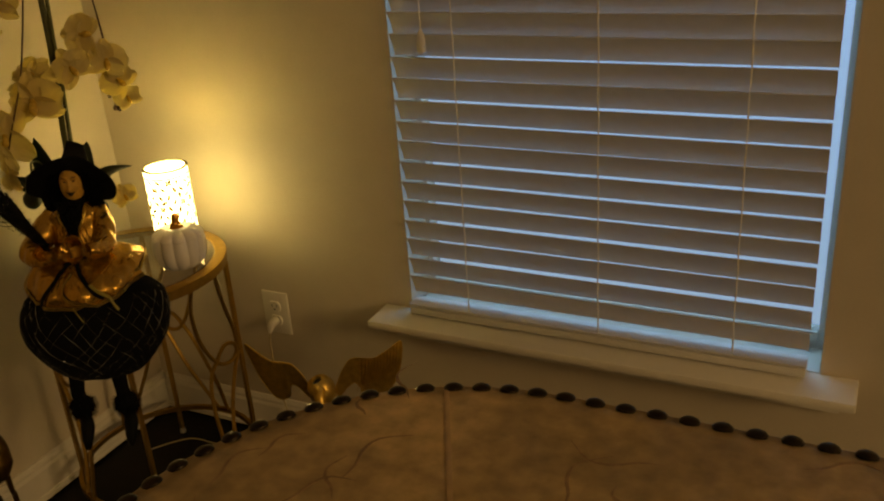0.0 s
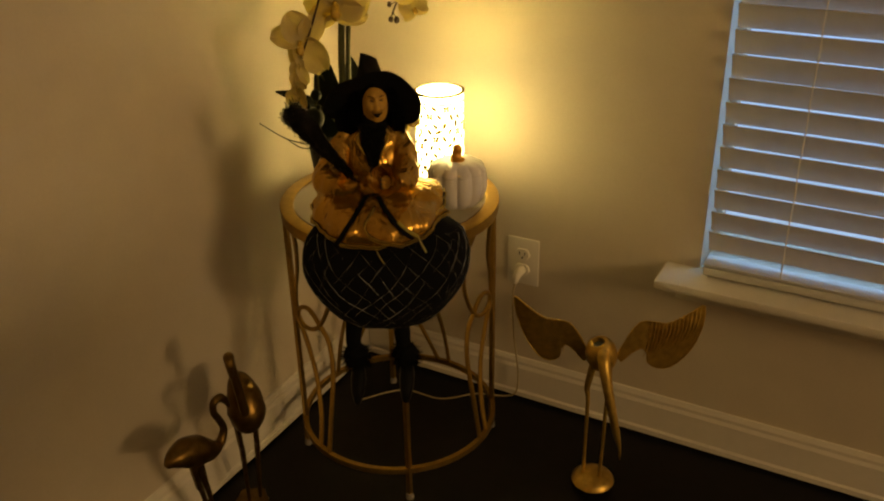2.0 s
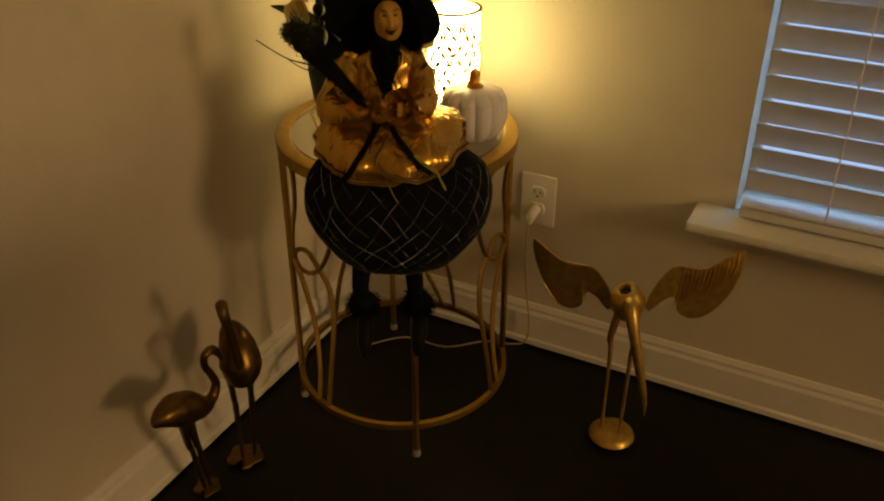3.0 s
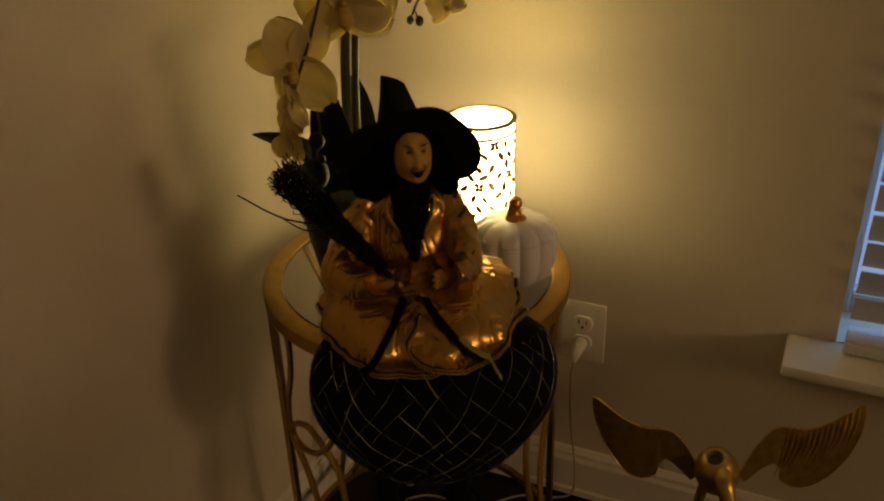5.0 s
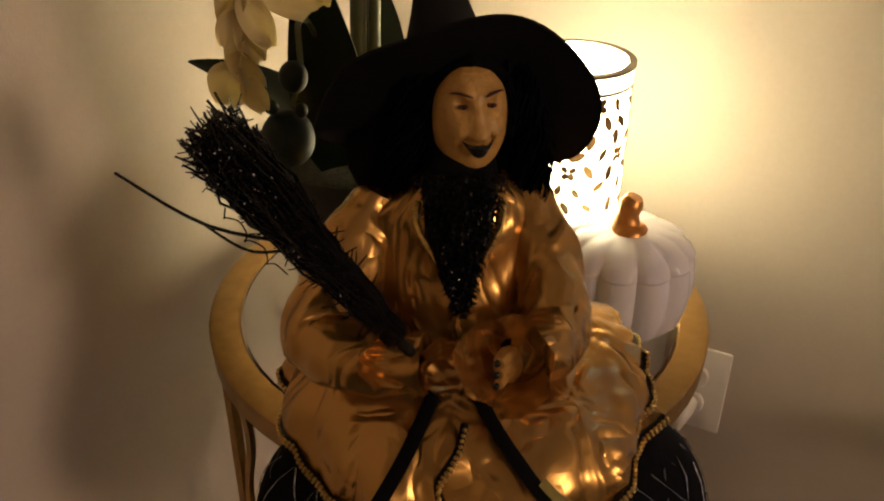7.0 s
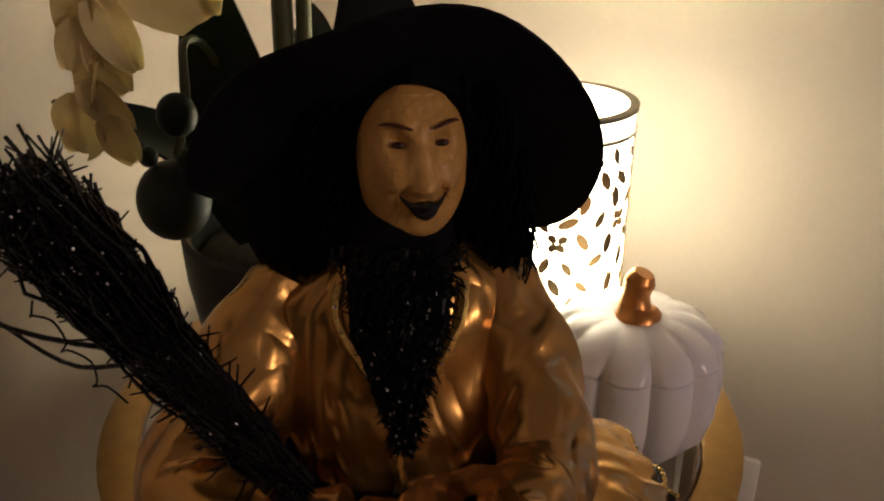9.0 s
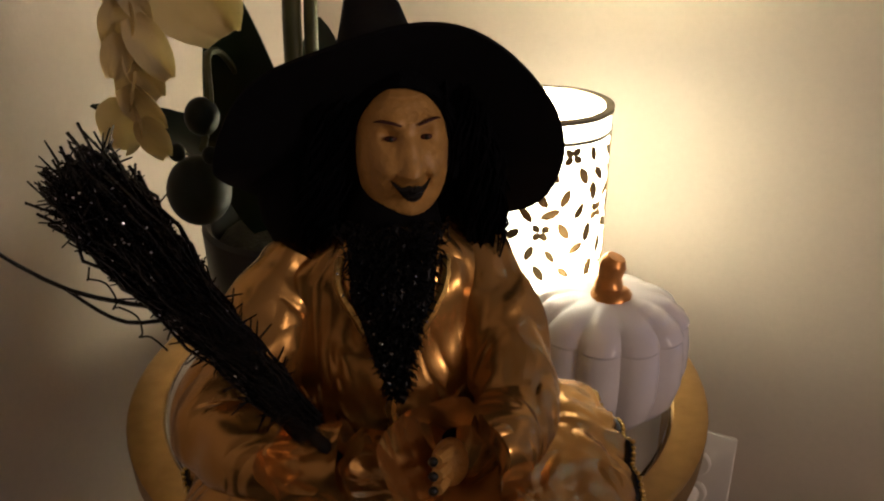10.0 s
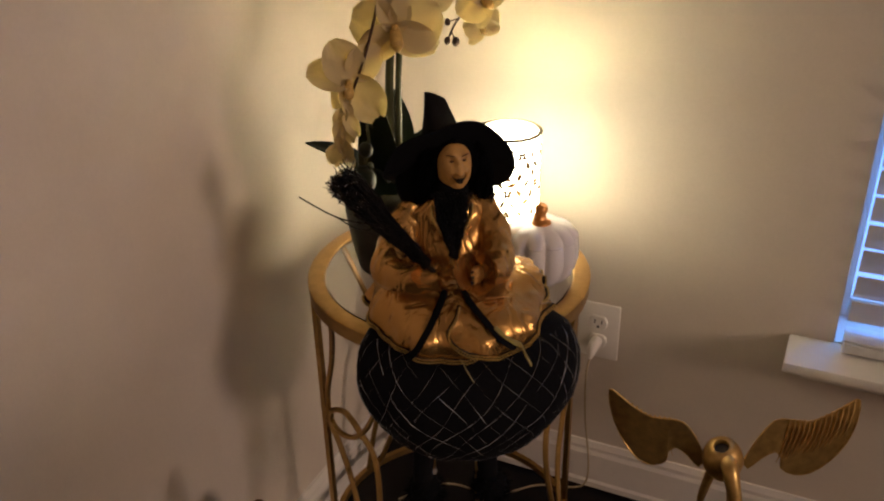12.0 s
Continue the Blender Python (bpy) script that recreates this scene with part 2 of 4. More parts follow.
# ---- wall outlet, plug and cord ----
PLATE = mat("ivory plastic", (0.78, 0.74, 0.66), 0.35, grain=0.02, scale=80)
WIRE = mat("clear gold lamp cord", (0.42, 0.34, 0.2), 0.35, grain=0.2, scale=200)
# near-black colour for the shade inside small openings
OPENING_SHADE = mat("dark shade of openings", (0.02, 0.02, 0.02), 0.6)
out = thing("wall_outlet", (0.449, 0, 0.368), "ivory double wall outlet on the beige wall", "outlet")
part("cover_plate", box(-0.039, -0.006, -0.059, 0.039, 0.0, 0.059, 0.003), PLATE, out)
for dz in (0.0195, -0.0195):
    rc = lathe([(0, -0.0105), (0.0155, -0.0105), (0.0172, -0.009), (0.0172, -0.004)], 28)
    bmesh.ops.transform(rc, matrix=Matrix.Translation((0, 0, dz)) @ Matrix.Rotation(radians(-90), 4, "X") @ Matrix.Diagonal((1, 1, 1, 1)), verts=rc.verts[:])
    for v in rc.verts:
        v.co.y = -abs(v.co.y)
        v.co.z = dz + max(-0.0135, min(0.0135, v.co.z - dz))
    r_ob = part("receptacle", rc, PLATE, out)
    # no holes are cut: dark pieces on the face give the slots' shade
    sl = box(-0.0075, -0.0112, dz - 0.001, -0.0055, -0.0104, dz + 0.0075)
    box(0.0055, -0.0112, dz - 0.001, 0.0075, -0.0104, dz + 0.0065, bm=sl)
    joined(sl, lathe([(0, -0.0004), (0.0026, -0.0004), (0.0026, 0.0004), (0, 0.0004)], 12), m=pose(0, -0.0108, dz - 0.0075, 90))
    part("slots", sl, OPENING_SHADE, r_ob, "dark pieces for the shade in the contact slots", None, False)
pl = thing("lamp_plug", (0.449, -0.0105, 0.345), "white plug in the lower socket, with its cord to the floor", "plug")
part("plug_body", tube([(0, 0, 0.004), (-0.001, -0.014, 0.003), (-0.003, -0.024, -0.006), (-0.004, -0.027, -0.02)], [0.0105, 0.011, 0.009, 0.0035], 10, smooth_steps=3), PLATE, pl)
part("cord", tube([(-0.004, -0.027, -0.018), (-0.009, -0.028, -0.06), (-0.006, -0.024, -0.16), (0.006, -0.02, -0.27), (0.002, -0.024, -0.325), (-0.03, -0.03, -0.342), (-0.09, -0.05, -0.342), (-0.16, -0.11, -0.342), (-0.26, -0.12, -0.342), (-0.33, -0.2, -0.342)], 0.0021, 7, smooth_steps=5), WIRE, pl)

# ---- side table ----
GOLD = mat("gold painted metal", (0.45, 0.28, 0.085), 0.38, 0.93, grain=0.18, scale=70, bump=0.06, blotch=0.2)
CLEARF = mat("clear plastic glide", (0.28, 0.26, 0.23), 0.2)
TX, TY, TZ, TR = 0.272, -0.281, 0.605, 0.220
tab = thing("side_table", (TX, TY, 0), "round gold metal side table with a glass top and scrolled sides", "table")
part("top_ring", lathe([(TR, TZ - 0.024), (TR + 0.001, TZ - 0.002), (TR - 0.002, TZ), (TR - 0.024, TZ), (TR - 0.026, TZ - 0.002), (TR - 0.026, TZ - 0.008), (TR - 0.012, TZ - 0.008), (TR - 0.008, TZ - 0.024)], 64, True), GOLD, tab)
glass_top = part("glass_top", lathe([(0, TZ - 0.006), (TR - 0.0275, TZ - 0.006), (TR - 0.0275, TZ - 0.001), (0, TZ - 0.001)], 64), GLASS, tab, "clear glass top")
glass_top.visible_shadow = False
part("bottom_ring", lathe([(TR - 0.002, 0.070), (TR - 0.002, 0.082), (TR - 0.012, 0.082), (TR - 0.012, 0.070)], 64, True), GOLD, tab)


def on_side(a, z, dr=0.0):
    r = TR - 0.007 + dr
    return (r * math.cos(radians(a)), r * math.sin(radians(a)), z)


leg0 = part("leg", tube([on_side(0, 0.012), on_side(0, TZ - 0.02)], 0.0064, 4, flat=1.0), GOLD, tab, "", pose(0, 0, 0, 0, 0, -54))
glide0 = part("glide", lathe([(0, 0), (0.0085, 0), (0.0095, 0.004), (0.0075, 0.014), (0, 0.014)], 16), CLEARF, leg0, "clear plastic glide", pose(TR - 0.007, 0, 0))


def inset(a):
    """How far the scroll work between two legs lies inside the rings, towards the chord from leg to leg."""
    a = min(max(a, 0.0), 90.0)
    return 0.8 * (TR - 0.007) * (math.cos(radians(45)) / math.cos(radians(45 - a)) - 1)


# angle from the leg, height, share of the inset
SCROLLS = (("upper_scroll", ((24, TZ - 0.024, 0.0), (17, 0.535, 0.3), (8, 0.47, 0.7), (2.5, 0.41, 1.0), (1.5, 0.35, 1.0))),
           ("loop_scroll", ((46, TZ - 0.024, 0.0), (44, 0.52, 0.5), (37, 0.44, 0.9), (27, 0.375, 1.0), (17, 0.338, 1.0), (8, 0.330, 1.0), (3, 0.345, 1.0), (4, 0.368, 1.0), (11, 0.380, 1.0), (18, 0.366, 1.0), (23, 0.345, 1.0))),
           ("lower_scroll", ((1.5, 0.345, 1.0), (7, 0.30, 1.0), (17, 0.22, 0.8), (27, 0.14, 0.4), (32, TZ - 0.53, 0.0))),
           ("arch", ((22, 0.352, 1.0), (30, 0.32, 1.0), (36, 0.26, 0.8), (39, 0.18, 0.4), (40, TZ - 0.53, 0.0))))
swirl = []
for n, pts in SCROLLS:
    for flip in (False, True):
        swirl.append((n, [on_side(90 - a if flip else a, z, q * inset(a)) for a, z, q in pts]))
swirl_me = [(n, mesh_of(n, tube(p, 0.0050, 6, smooth_steps=5), GOLD)) for n, p in swirl]
for a in (-54, 36, 126, 216):
    if a != -54:
        l2 = new("leg", leg0.data)
        l2.parent, l2.matrix_basis = tab, pose(0, 0, 0, 0, 0, a)
        g2 = new("glide", glide0.data)
        g2.parent, g2.matrix_basis = l2, pose(TR - 0.007, 0, 0)
        tagged(g2, "clear plastic glide")
for a in (-54, 36, 126, 216):
    # the open front has scrolls on its outer legs only
    for n, me in {-54: swirl_me[1::2], 36: swirl_me[1::2]}.get(a, swirl_me[0::2]):
        o = new(n, me)
        o.parent, o.matrix_basis = tab, pose(0, 0, 0, 0, 0, a)

# ---- table lamp ----
LX, LY, LR, LZ0, LZ1 = 0.3255, -0.164, 0.049, 0.605, 0.802
SHADE = bpy.data.materials.new("lit fabric shade")
SHADE.use_nodes = True
sb = SHADE.node_tree.nodes["Principled BSDF"]
sb.inputs["Base Color"].default_value = (0.9, 0.82, 0.66, 1)
sb.inputs["Roughness"].default_value = 0.9
sb.inputs["Emission Color"].default_value = (1.0, 0.835, 0.455, 1)
sb.inputs["Emission Strength"].default_value = SHADE_GLOW
CUT = mat("antique gold cut metal", (0.42, 0.29, 0.12), 0.45, 0.7, grain=0.3, scale=200, random_part=0.5)
RIM = mat("pewter rim", (0.3, 0.27, 0.2), 0.4, 0.7, grain=0.2, scale=120)
lamp = thing("table_lamp", (LX, LY, 0), "lit cylinder lamp with gold leaf lattice over white fabric", "lamp")
shade = part("shade", lathe([(LR, LZ0 + 0.004), (LR, LZ1 - 0.004), (LR - 0.0012, LZ1 - 0.004), (LR - 0.0012, LZ0 + 0.004)], 64, True), SHADE, lamp, "glowing white fabric cylinder")
part("base", lathe([(0, LZ0), (LR + 0.002, LZ0), (LR + 0.002, LZ0 + 0.006), (LR - 0.002, LZ0 + 0.007), (0, LZ0 + 0.007)], 48), RIM, lamp, "dull metal base")
part("top_rim", lathe([(LR + 0.0022, LZ1 - 0.003), (LR + 0.0022, LZ1), (LR - 0.0045, LZ1), (LR - 0.0045, LZ1 - 0.003)], 64, True), RIM, lamp, "dull metal rim")
part("line_ring", lathe([(LR + 0.0020, LZ1 - 0.0190), (LR + 0.0020, LZ1 - 0.0162), (LR + 0.0002, LZ1 - 0.0162), (LR + 0.0002, LZ1 - 0.0190)], 64, True), RIM, lamp, "thin metal ring")
part("bulb", ball(0.014, 0.014, 0.018, (0, 0, 0.735), 16, 10), SHADE, lamp, "glowing bulb")
part("bulb_holder", lathe([(0, 0.612), (0.012, 0.612), (0.012, 0.72), (0, 0.72)], 16), RIM, lamp)


def wrapped(outline, u0, v0, turn):
    """A thin plate bent round the shade: outline in metres, placed at u0 along and v0 up."""
    bm = bmesh.new()
    c, s = math.cos(turn), math.sin(turn)
    rings = []
    for rad in (LR + 0.0006, LR + 0.0014):
        ring = []
        for x, y in outline:
            u, v = u0 + c * x - s * y, v0 + s * x + c * y
            a = u / LR
            ring.append(bm.verts.new((rad * math.cos(a), rad * math.sin(a), v)))
        rings.append(ring)
    n = len(outline)
    bm.faces.new(rings[1])
    for k in range(n):
        bm.faces.new((rings[0][k], rings[0][(k + 1) % n], rings[1][(k + 1) % n], rings[1][k]))
    return bm


LEAF = [(0.0078 * math.cos(a), 0.0036 * math.sin(a) * abs(math.sin(a)) ** 0.45) for a in [2 * math.pi * k / 14 for k in range(14)]]
random.seed(11)
circ = 2 * math.pi * LR
for i in range(15):
    for j in range(11):
        u = circ * (i + 0.5 * (j % 2)) / 15 + random.uniform(-0.003, 0.003)
        v = LZ0 + 0.014 + j * 0.0155 + random.uniform(-0.003, 0.003)
        if (i * 2 + j * 3) % 7 == 0:
            fl = bmesh.new()
            for p in range(4):
                a = math.pi / 4 + p * math.pi / 2 + random.uniform(-0.2, 0.2)
                joined(fl, wrapped([(x * 0.50 + 0.0046, y * 0.85) for x, y in LEAF], u, v, a))
            part("flower", fl, CUT, shade, "cut metal flower", None, False)
        else:
            k = random.uniform(0.75, 1.08)
            part("leaf", wrapped([(x * k, y * k) for x, y in LEAF], u, v, random.choice((0.7, 1.2, 1.9, 2.4)) + random.uniform(-0.3, 0.3)), CUT, shade, "", None, False)
for i in range(12):
    pts = []
    for k in range(22):
        v = LZ0 + 0.01 + k * 0.0079
        a = (circ * i / 12 + 0.009 * math.sin(v * 70 + i)) / LR
        pts.append(((LR + 0.0009) * math.cos(a), (LR + 0.0009) * math.sin(a), v))
    part("vine", tube(pts, 0.0006, 4), CUT, shade, "", None, False)

# ---- pumpkin jar ----
CERAMIC = mat("white glazed ceramic", (0.8, 0.77, 0.76), 0.22, grain=0.03, scale=60, blotch=0.05)
COPPER = mat("copper gold glaze", (0.6, 0.27, 0.06), 0.3, 0.6, grain=0.2, scale=150)


def ribbed(profile, ribs=11, depth=0.07, n=88):
    bm = lathe(profile, n)
    for v in bm.verts:
        a = math.atan2(v.co.y, v.co.x)
        f = 1 - depth * (1 - abs(math.cos(a * ribs / 2)) ** 0.7) * min(1.0, math.hypot(v.co.x, v.co.y) / 0.02)
        v.co.x *= f
        v.co.y *= f
    return bm


pk = thing("pumpkin_jar", (0.411, -0.252, TZ), "white ceramic pumpkin jar with a copper stem on the table edge", "jar", turn=20)
pk.matrix_basis = pk.matrix_basis @ Matrix.Scale(1.035, 4)
part("body", ribbed([(0, 0), (0.03, 0), (0.042, 0.005), (0.0525, 0.018), (0.0572, 0.036), (0.0572, 0.054), (0.0555, 0.066), (0.0535, 0.0715), (0.051, 0.0715), (0.051, 0.067), (0, 0.067)], 11, 0.105), CERAMIC, pk)
lid = part("lid", ribbed([(0, 0.070), (0.051, 0.0708), (0.0548, 0.0697), (0.0556, 0.0717), (0.0515, 0.0785), (0.041, 0.0855), (0.027, 0.0895), (0.012, 0.0895), (0, 0.0875)], 11, 0.105), CERAMIC, pk, "white ribbed lid")
part("stem", tube([(0, 0, 0.083), (0, 0, 0.089), (-0.001, 0.001, 0.094), (-0.0005, 0.002, 0.102), (0.001, 0.003, 0.110), (0.003, 0.003, 0.116)], [0.0185, 0.0155, 0.0105, 0.0085, 0.0098, 0.0065], 12, smooth_steps=3), COPPER, lid, "copper glazed stem")

# ---- seated doll ----
SATIN = mat("gold satin", (0.53, 0.295, 0.074), 0.26, 0.84, grain=0.05, scale=16, bump=0.5, blotch=0.06)
sn = SATIN.node_tree
crease_at = sn.nodes.new("ShaderNodeMapping")
crease_at.inputs["Scale"].default_value = (1.0, 1.0, 0.38)
sn.links.new(sn.nodes["Texture Coordinate"].outputs["Object"], crease_at.inputs["Vector"])
for nd in list(sn.nodes):
    if nd.bl_idname == "ShaderNodeTexNoise" and nd.inputs["Scale"].default_value > 30:
        # silk creases: folded noise gives soft ridges with sharp valleys
        nd.inputs["Detail"].default_value, nd.inputs["Distortion"].default_value = 1.2, 0.9
        sn.links.new(crease_at.outputs[0], nd.inputs["Vector"])
        off = sn.nodes.new("ShaderNodeMath")
        off.operation = "SUBTRACT"
        off.inputs[1].default_value = 0.5
        sn.links.new(nd.outputs["Fac"], off.inputs[0])
        fold_up = sn.nodes.new("ShaderNodeMath")
        fold_up.operation = "ABSOLUTE"
        sn.links.new(off.outputs[0], fold_up.inputs[0])
        for b2 in sn.nodes:
            if b2.bl_idname == "ShaderNodeBump":
                b2.inputs["Distance"].default_value = 0.018
                sn.links.new(fold_up.outputs[0], b2.inputs["Height"])
VELVET = mat("black velvet", (0.004, 0.004, 0.005), 0.9, spec=0.12, grain=0.3, scale=200)
SKIN = mat("painted resin", (0.60, 0.335, 0.080), 0.42, grain=0.18, scale=150, bump=0.5, blotch=0.28)
TINSEL = mat("black tinsel", (0.004, 0.004, 0.004), 0.4, 0.0, spec=0.2)
BRAID = mat("gold and black braid", (0.62, 0.42, 0.11), 0.28, 0.9, grain=0.5, scale=420, bump=0.3)
GLITTER = mat("silver glitter thread", (0.50, 0.51, 0.52), 0.25, 0.9, grain=0.95, scale=500, bump=0.6)
BROW = mat("dark painted line", (0.075, 0.02, 0.012), 0.6)
RIBBON = mat("olive gold ribbon", (0.35, 0.28, 0.06), 0.4, 0.4, grain=0.2, scale=200)
HAIR = mat("black doll hair", (0.003, 0.003, 0.004), 0.75, spec=0.05, grain=0.3, scale=200)
LIP = mat("black gloss paint", (0.006, 0.006, 0.006), 0.3)
random.seed(21)
dm = bmesh.new()


def skin_of(rows, fold, n=96, cap_top=False, cap_low=False):
    """A draped form: rows of (z, half width, half depth, side shift, depth shift); fold(a, s) adds to the radius and to z."""
    bm = bmesh.new()
    rings = []
    m = len(rows) - 1
    steps = 4
    for i in range(m * steps + 1):
        s = i / steps
        k = min(int(s), m - 1)
        u = s - k
        q0, q1, q2, q3 = rows[max(k - 1, 0)], rows[k], rows[k + 1], rows[min(k + 2, m)]
        w = [0.5 * (2 * b + (c - a) * u + (2 * a - 5 * b + 4 * c - d) * u * u + (3 * b - a - 3 * c + d) * u ** 3) for a, b, c, d in zip(q0, q1, q2, q3)]
        ring = []
        for j in range(n):
            a = 2 * math.pi * j / n
            df, dz = fold(a, s / m)
            ring.append(bm.verts.new((w[3] + (w[1] * (1 + df)) * math.sin(a), w[4] - (w[2] * (1 + df)) * math.cos(a), w[0] + dz)))
        rings.append(ring)
    for r0, r1 in zip(rings, rings[1:]):
        for j in range(n):
            bm.faces.new((r0[j], r0[(j + 1) % n], r1[(j + 1) % n], r1[j]))
    if cap_top:
        bm.faces.new(rings[0])
    if cap_low:
        bm.faces.new(rings[-1])
    return bm, rings


def hem_z(a):
    # lower in front, level with the table behind
    f = math.cos(a)
    return 0.006 + 0.012 * abs(math.sin(a)) + 0.024 * max(0.0, math.sin(a)) - 0.006 * max(0.0, -math.sin(a - 0.5)) - (0.012 * f if f > 0 else -0.002 * f)


def coat_fold(a, s):
    w = min(1.0, max(0.0, (s - 0.50) / 0.45))
    p = Vector((math.sin(a), math.cos(a), 0))
    pleat = abs(noise.noise(p * 3.1 + Vector((0, 0, 0.8 * s)))) ** 0.7 - 0.3
    fine = noise.noise(p * 7.0 + Vector((4, 0, 1.5 * s)))
    crumple = noise.noise(Vector((2.6 * p.x, 2.6 * p.y, 7 * s + 3)))
    return 0.13 * pleat * w + 0.036 * fine * (0.4 + 0.6 * w) + 0.08 * crumple * (1 - 0.5 * w), (hem_z(a) + 0.005 * fine) * w * w


coat_rows = [(0.818, 0.024, 0.022, -0.008, 0.030), (0.808, 0.042, 0.030, -0.010, 0.032), (0.793, 0.060, 0.038, -0.012, 0.034), (0.770, 0.060, 0.042, -0.012, 0.032), (0.746, 0.054, 0.044, -0.012, 0.026), (0.724, 0.050, 0.045, -0.013, 0.020), (0.711, 0.080, 0.072, -0.013, 0.010), (0.696, 0.098, 0.092, -0.010, 0.003), (0.675, 0.110, 0.106, -0.006, 0.0), (0.656, 0.116, 0.107, -0.005, 0.0)]
coat, coat_rings = skin_of(coat_rows, coat_fold)
hem_pts = [v.co.copy() for v in coat_rings[-1]]
joined(dm, coat, 0)
# braid round the hem and down the front opening
hem_line = hem_pts + [hem_pts[0]]
hem_fine = [a.lerp(b, u) + Vector((0, -0.001, 0)) for a, b in zip(hem_line, hem_line[1:]) for u in (0, 0.25, 0.5, 0.75)]
joined(dm, tube(hem_fine + hem_fine[:1], 0.0027, 6), 3)


def beads(points, r=0.0015, gap=0.0034, out=(0, -1)):
    """Two rows of gold beads on a dark cord, staggered like a plait."""
    acc = 0.0
    n = 0
    for a, b in zip(points, points[1:]):
        seg = (b - a).length
        while acc < seg:
            p = a.lerp(b, acc / max(seg, 1e-6))
            c = Vector((p.x + 0.012, p.y, 0))
            d = c.normalized() if c.length > 1e-4 else Vector((0, -1, 0))
            joined(dm, ball(r, r, r * 0.8, p + d * 0.0026 + Vector((0, 0, 0.0019 if n % 2 else -0.0019)), 7, 5), 4)
            n += 1
            acc += gap * 0.5
        acc -= seg


beads(hem_fine + hem_fine[:1])


def coat_at(a, s, out=0.0):
    """A point on the coat: a round it from the front, s from collar to hem."""
    m = len(coat_rows) - 1
    k = min(int(s * m), m - 1)
    u = s * m - k
    q0, q1, q2, q3 = coat_rows[max(k - 1, 0)], coat_rows[k], coat_rows[k + 1], coat_rows[min(k + 2, m)]
    w = [0.5 * (2 * b + (c - a2) * u + (2 * a2 - 5 * b + 4 * c - d) * u * u + (3 * b - a2 - 3 * c + d) * u ** 3) for a2, b, c, d in zip(q0, q1, q2, q3)]
    df, dz = coat_fold(a, s)
    return Vector((w[3] + (w[1] * (1 + df) + out) * math.sin(a), w[4] - (w[2] * (1 + df) + out) * math.cos(a), w[0] + dz))


joined(dm, tube([coat_at(0.02 * math.sin(k), 0.30 + 0.30 * k / 20, 0.0015) for k in range(21)], [0.0024 + 0.0006 * (k % 2) for k in range(21)], 6), 4)
# lapped front corner with its own braid
for sgn, a0 in ((1, 0.03),):
    lap = bmesh.new()
    grid = []
    for i in range(9):
        row = []
        for j in range(9):
            a = a0 + sgn * j * 0.15 - 0.20 * math.sin(math.pi * (i / 8) ** 1.2) * (1 - j / 8)
            s = 0.68 + 0.33 * i / 8 * (1 - 0.35 * max(0, (2 - j)) / 2 * (i / 8))
            row.append(lap.verts.new(coat_at(a, min(s, 1.0), 0.008 + 0.004 * math.sin(j * 1.4 + i)) + Vector((0, 0, -0.010 * (i / 8) ** 2 * (1 if j > 1 else 0.3)))))
        grid.append(row)
    edge = [grid[i][0].co.copy() for i in range(9)] + [grid[8][j].co.copy() for j in range(1, 9)]
    for i in range(8):
        for j in range(8):
            lap.faces.new((grid[i][j], grid[i][j + 1], grid[i + 1][j + 1], grid[i + 1][j]))
    joined(dm, lap, 0)
    joined(dm, tube(edge, 0.0026, 6, smooth_steps=2), 3)
    beads([p + Vector((0, -0.002, 0)) for p in edge])

# skirt with its glitter lattice
skirt_rows = [(0.664, 0.100, 0.045, 0.002, -0.012), (0.640, 0.136, 0.058, 0.006, -0.025), (0.602, 0.147, 0.066, 0.007, -0.046), (0.560, 0.139, 0.066, 0.007, -0.056), (0.526, 0.118, 0.060, 0.005, -0.058), (0.498, 0.094, 0.050, 0.003, -0.058), (0.483, 0.074, 0.040, 0.002, -0.058), (0.478, 0.045, 0.025, 0.002, -0.058)]


def skirt_fold(a, s):
    return 0.025 * math.sin(7 * a + 2 * math.sin(2 * a)) * s + 0.03 * noise.noise(Vector((2.5 * math.sin(a), 2.5 * math.cos(a), 3 * s))), 0.0


sk, sk_rings = skin_of(skirt_rows, skirt_fold, 96, True, True)
sk_pos = [[v.co.copy() for v in r] for r in sk_rings]
joined(dm, sk, 1)
for sgn in (1, -1):
    for k in range(20):
        line = []
        for i in range(3, 25):
            j = (-34 + k * 3.6 + sgn * (i - 12) * 1.05 + 0.7 * math.sin(i * 0.5 + k * 1.7))
            if -27 < j < 27 and noise.noise(Vector((i * 0.35, k * 3.1, sgn))) > -0.22:
                jf = math.floor(j)
                p = sk_pos[i][jf % 96].lerp(sk_pos[i][(jf + 1) % 96], j - jf)
                cdir = Vector((p.x - 0.005, p.y + 0.055, 0)).normalized()
                line.append(p + cdir * 0.0012)
        if len(line) > 2:
            joined(dm, tube(line, [0.00016 + 0.00042 * (random.random() > 0.68) for _ in line], 4), 5)

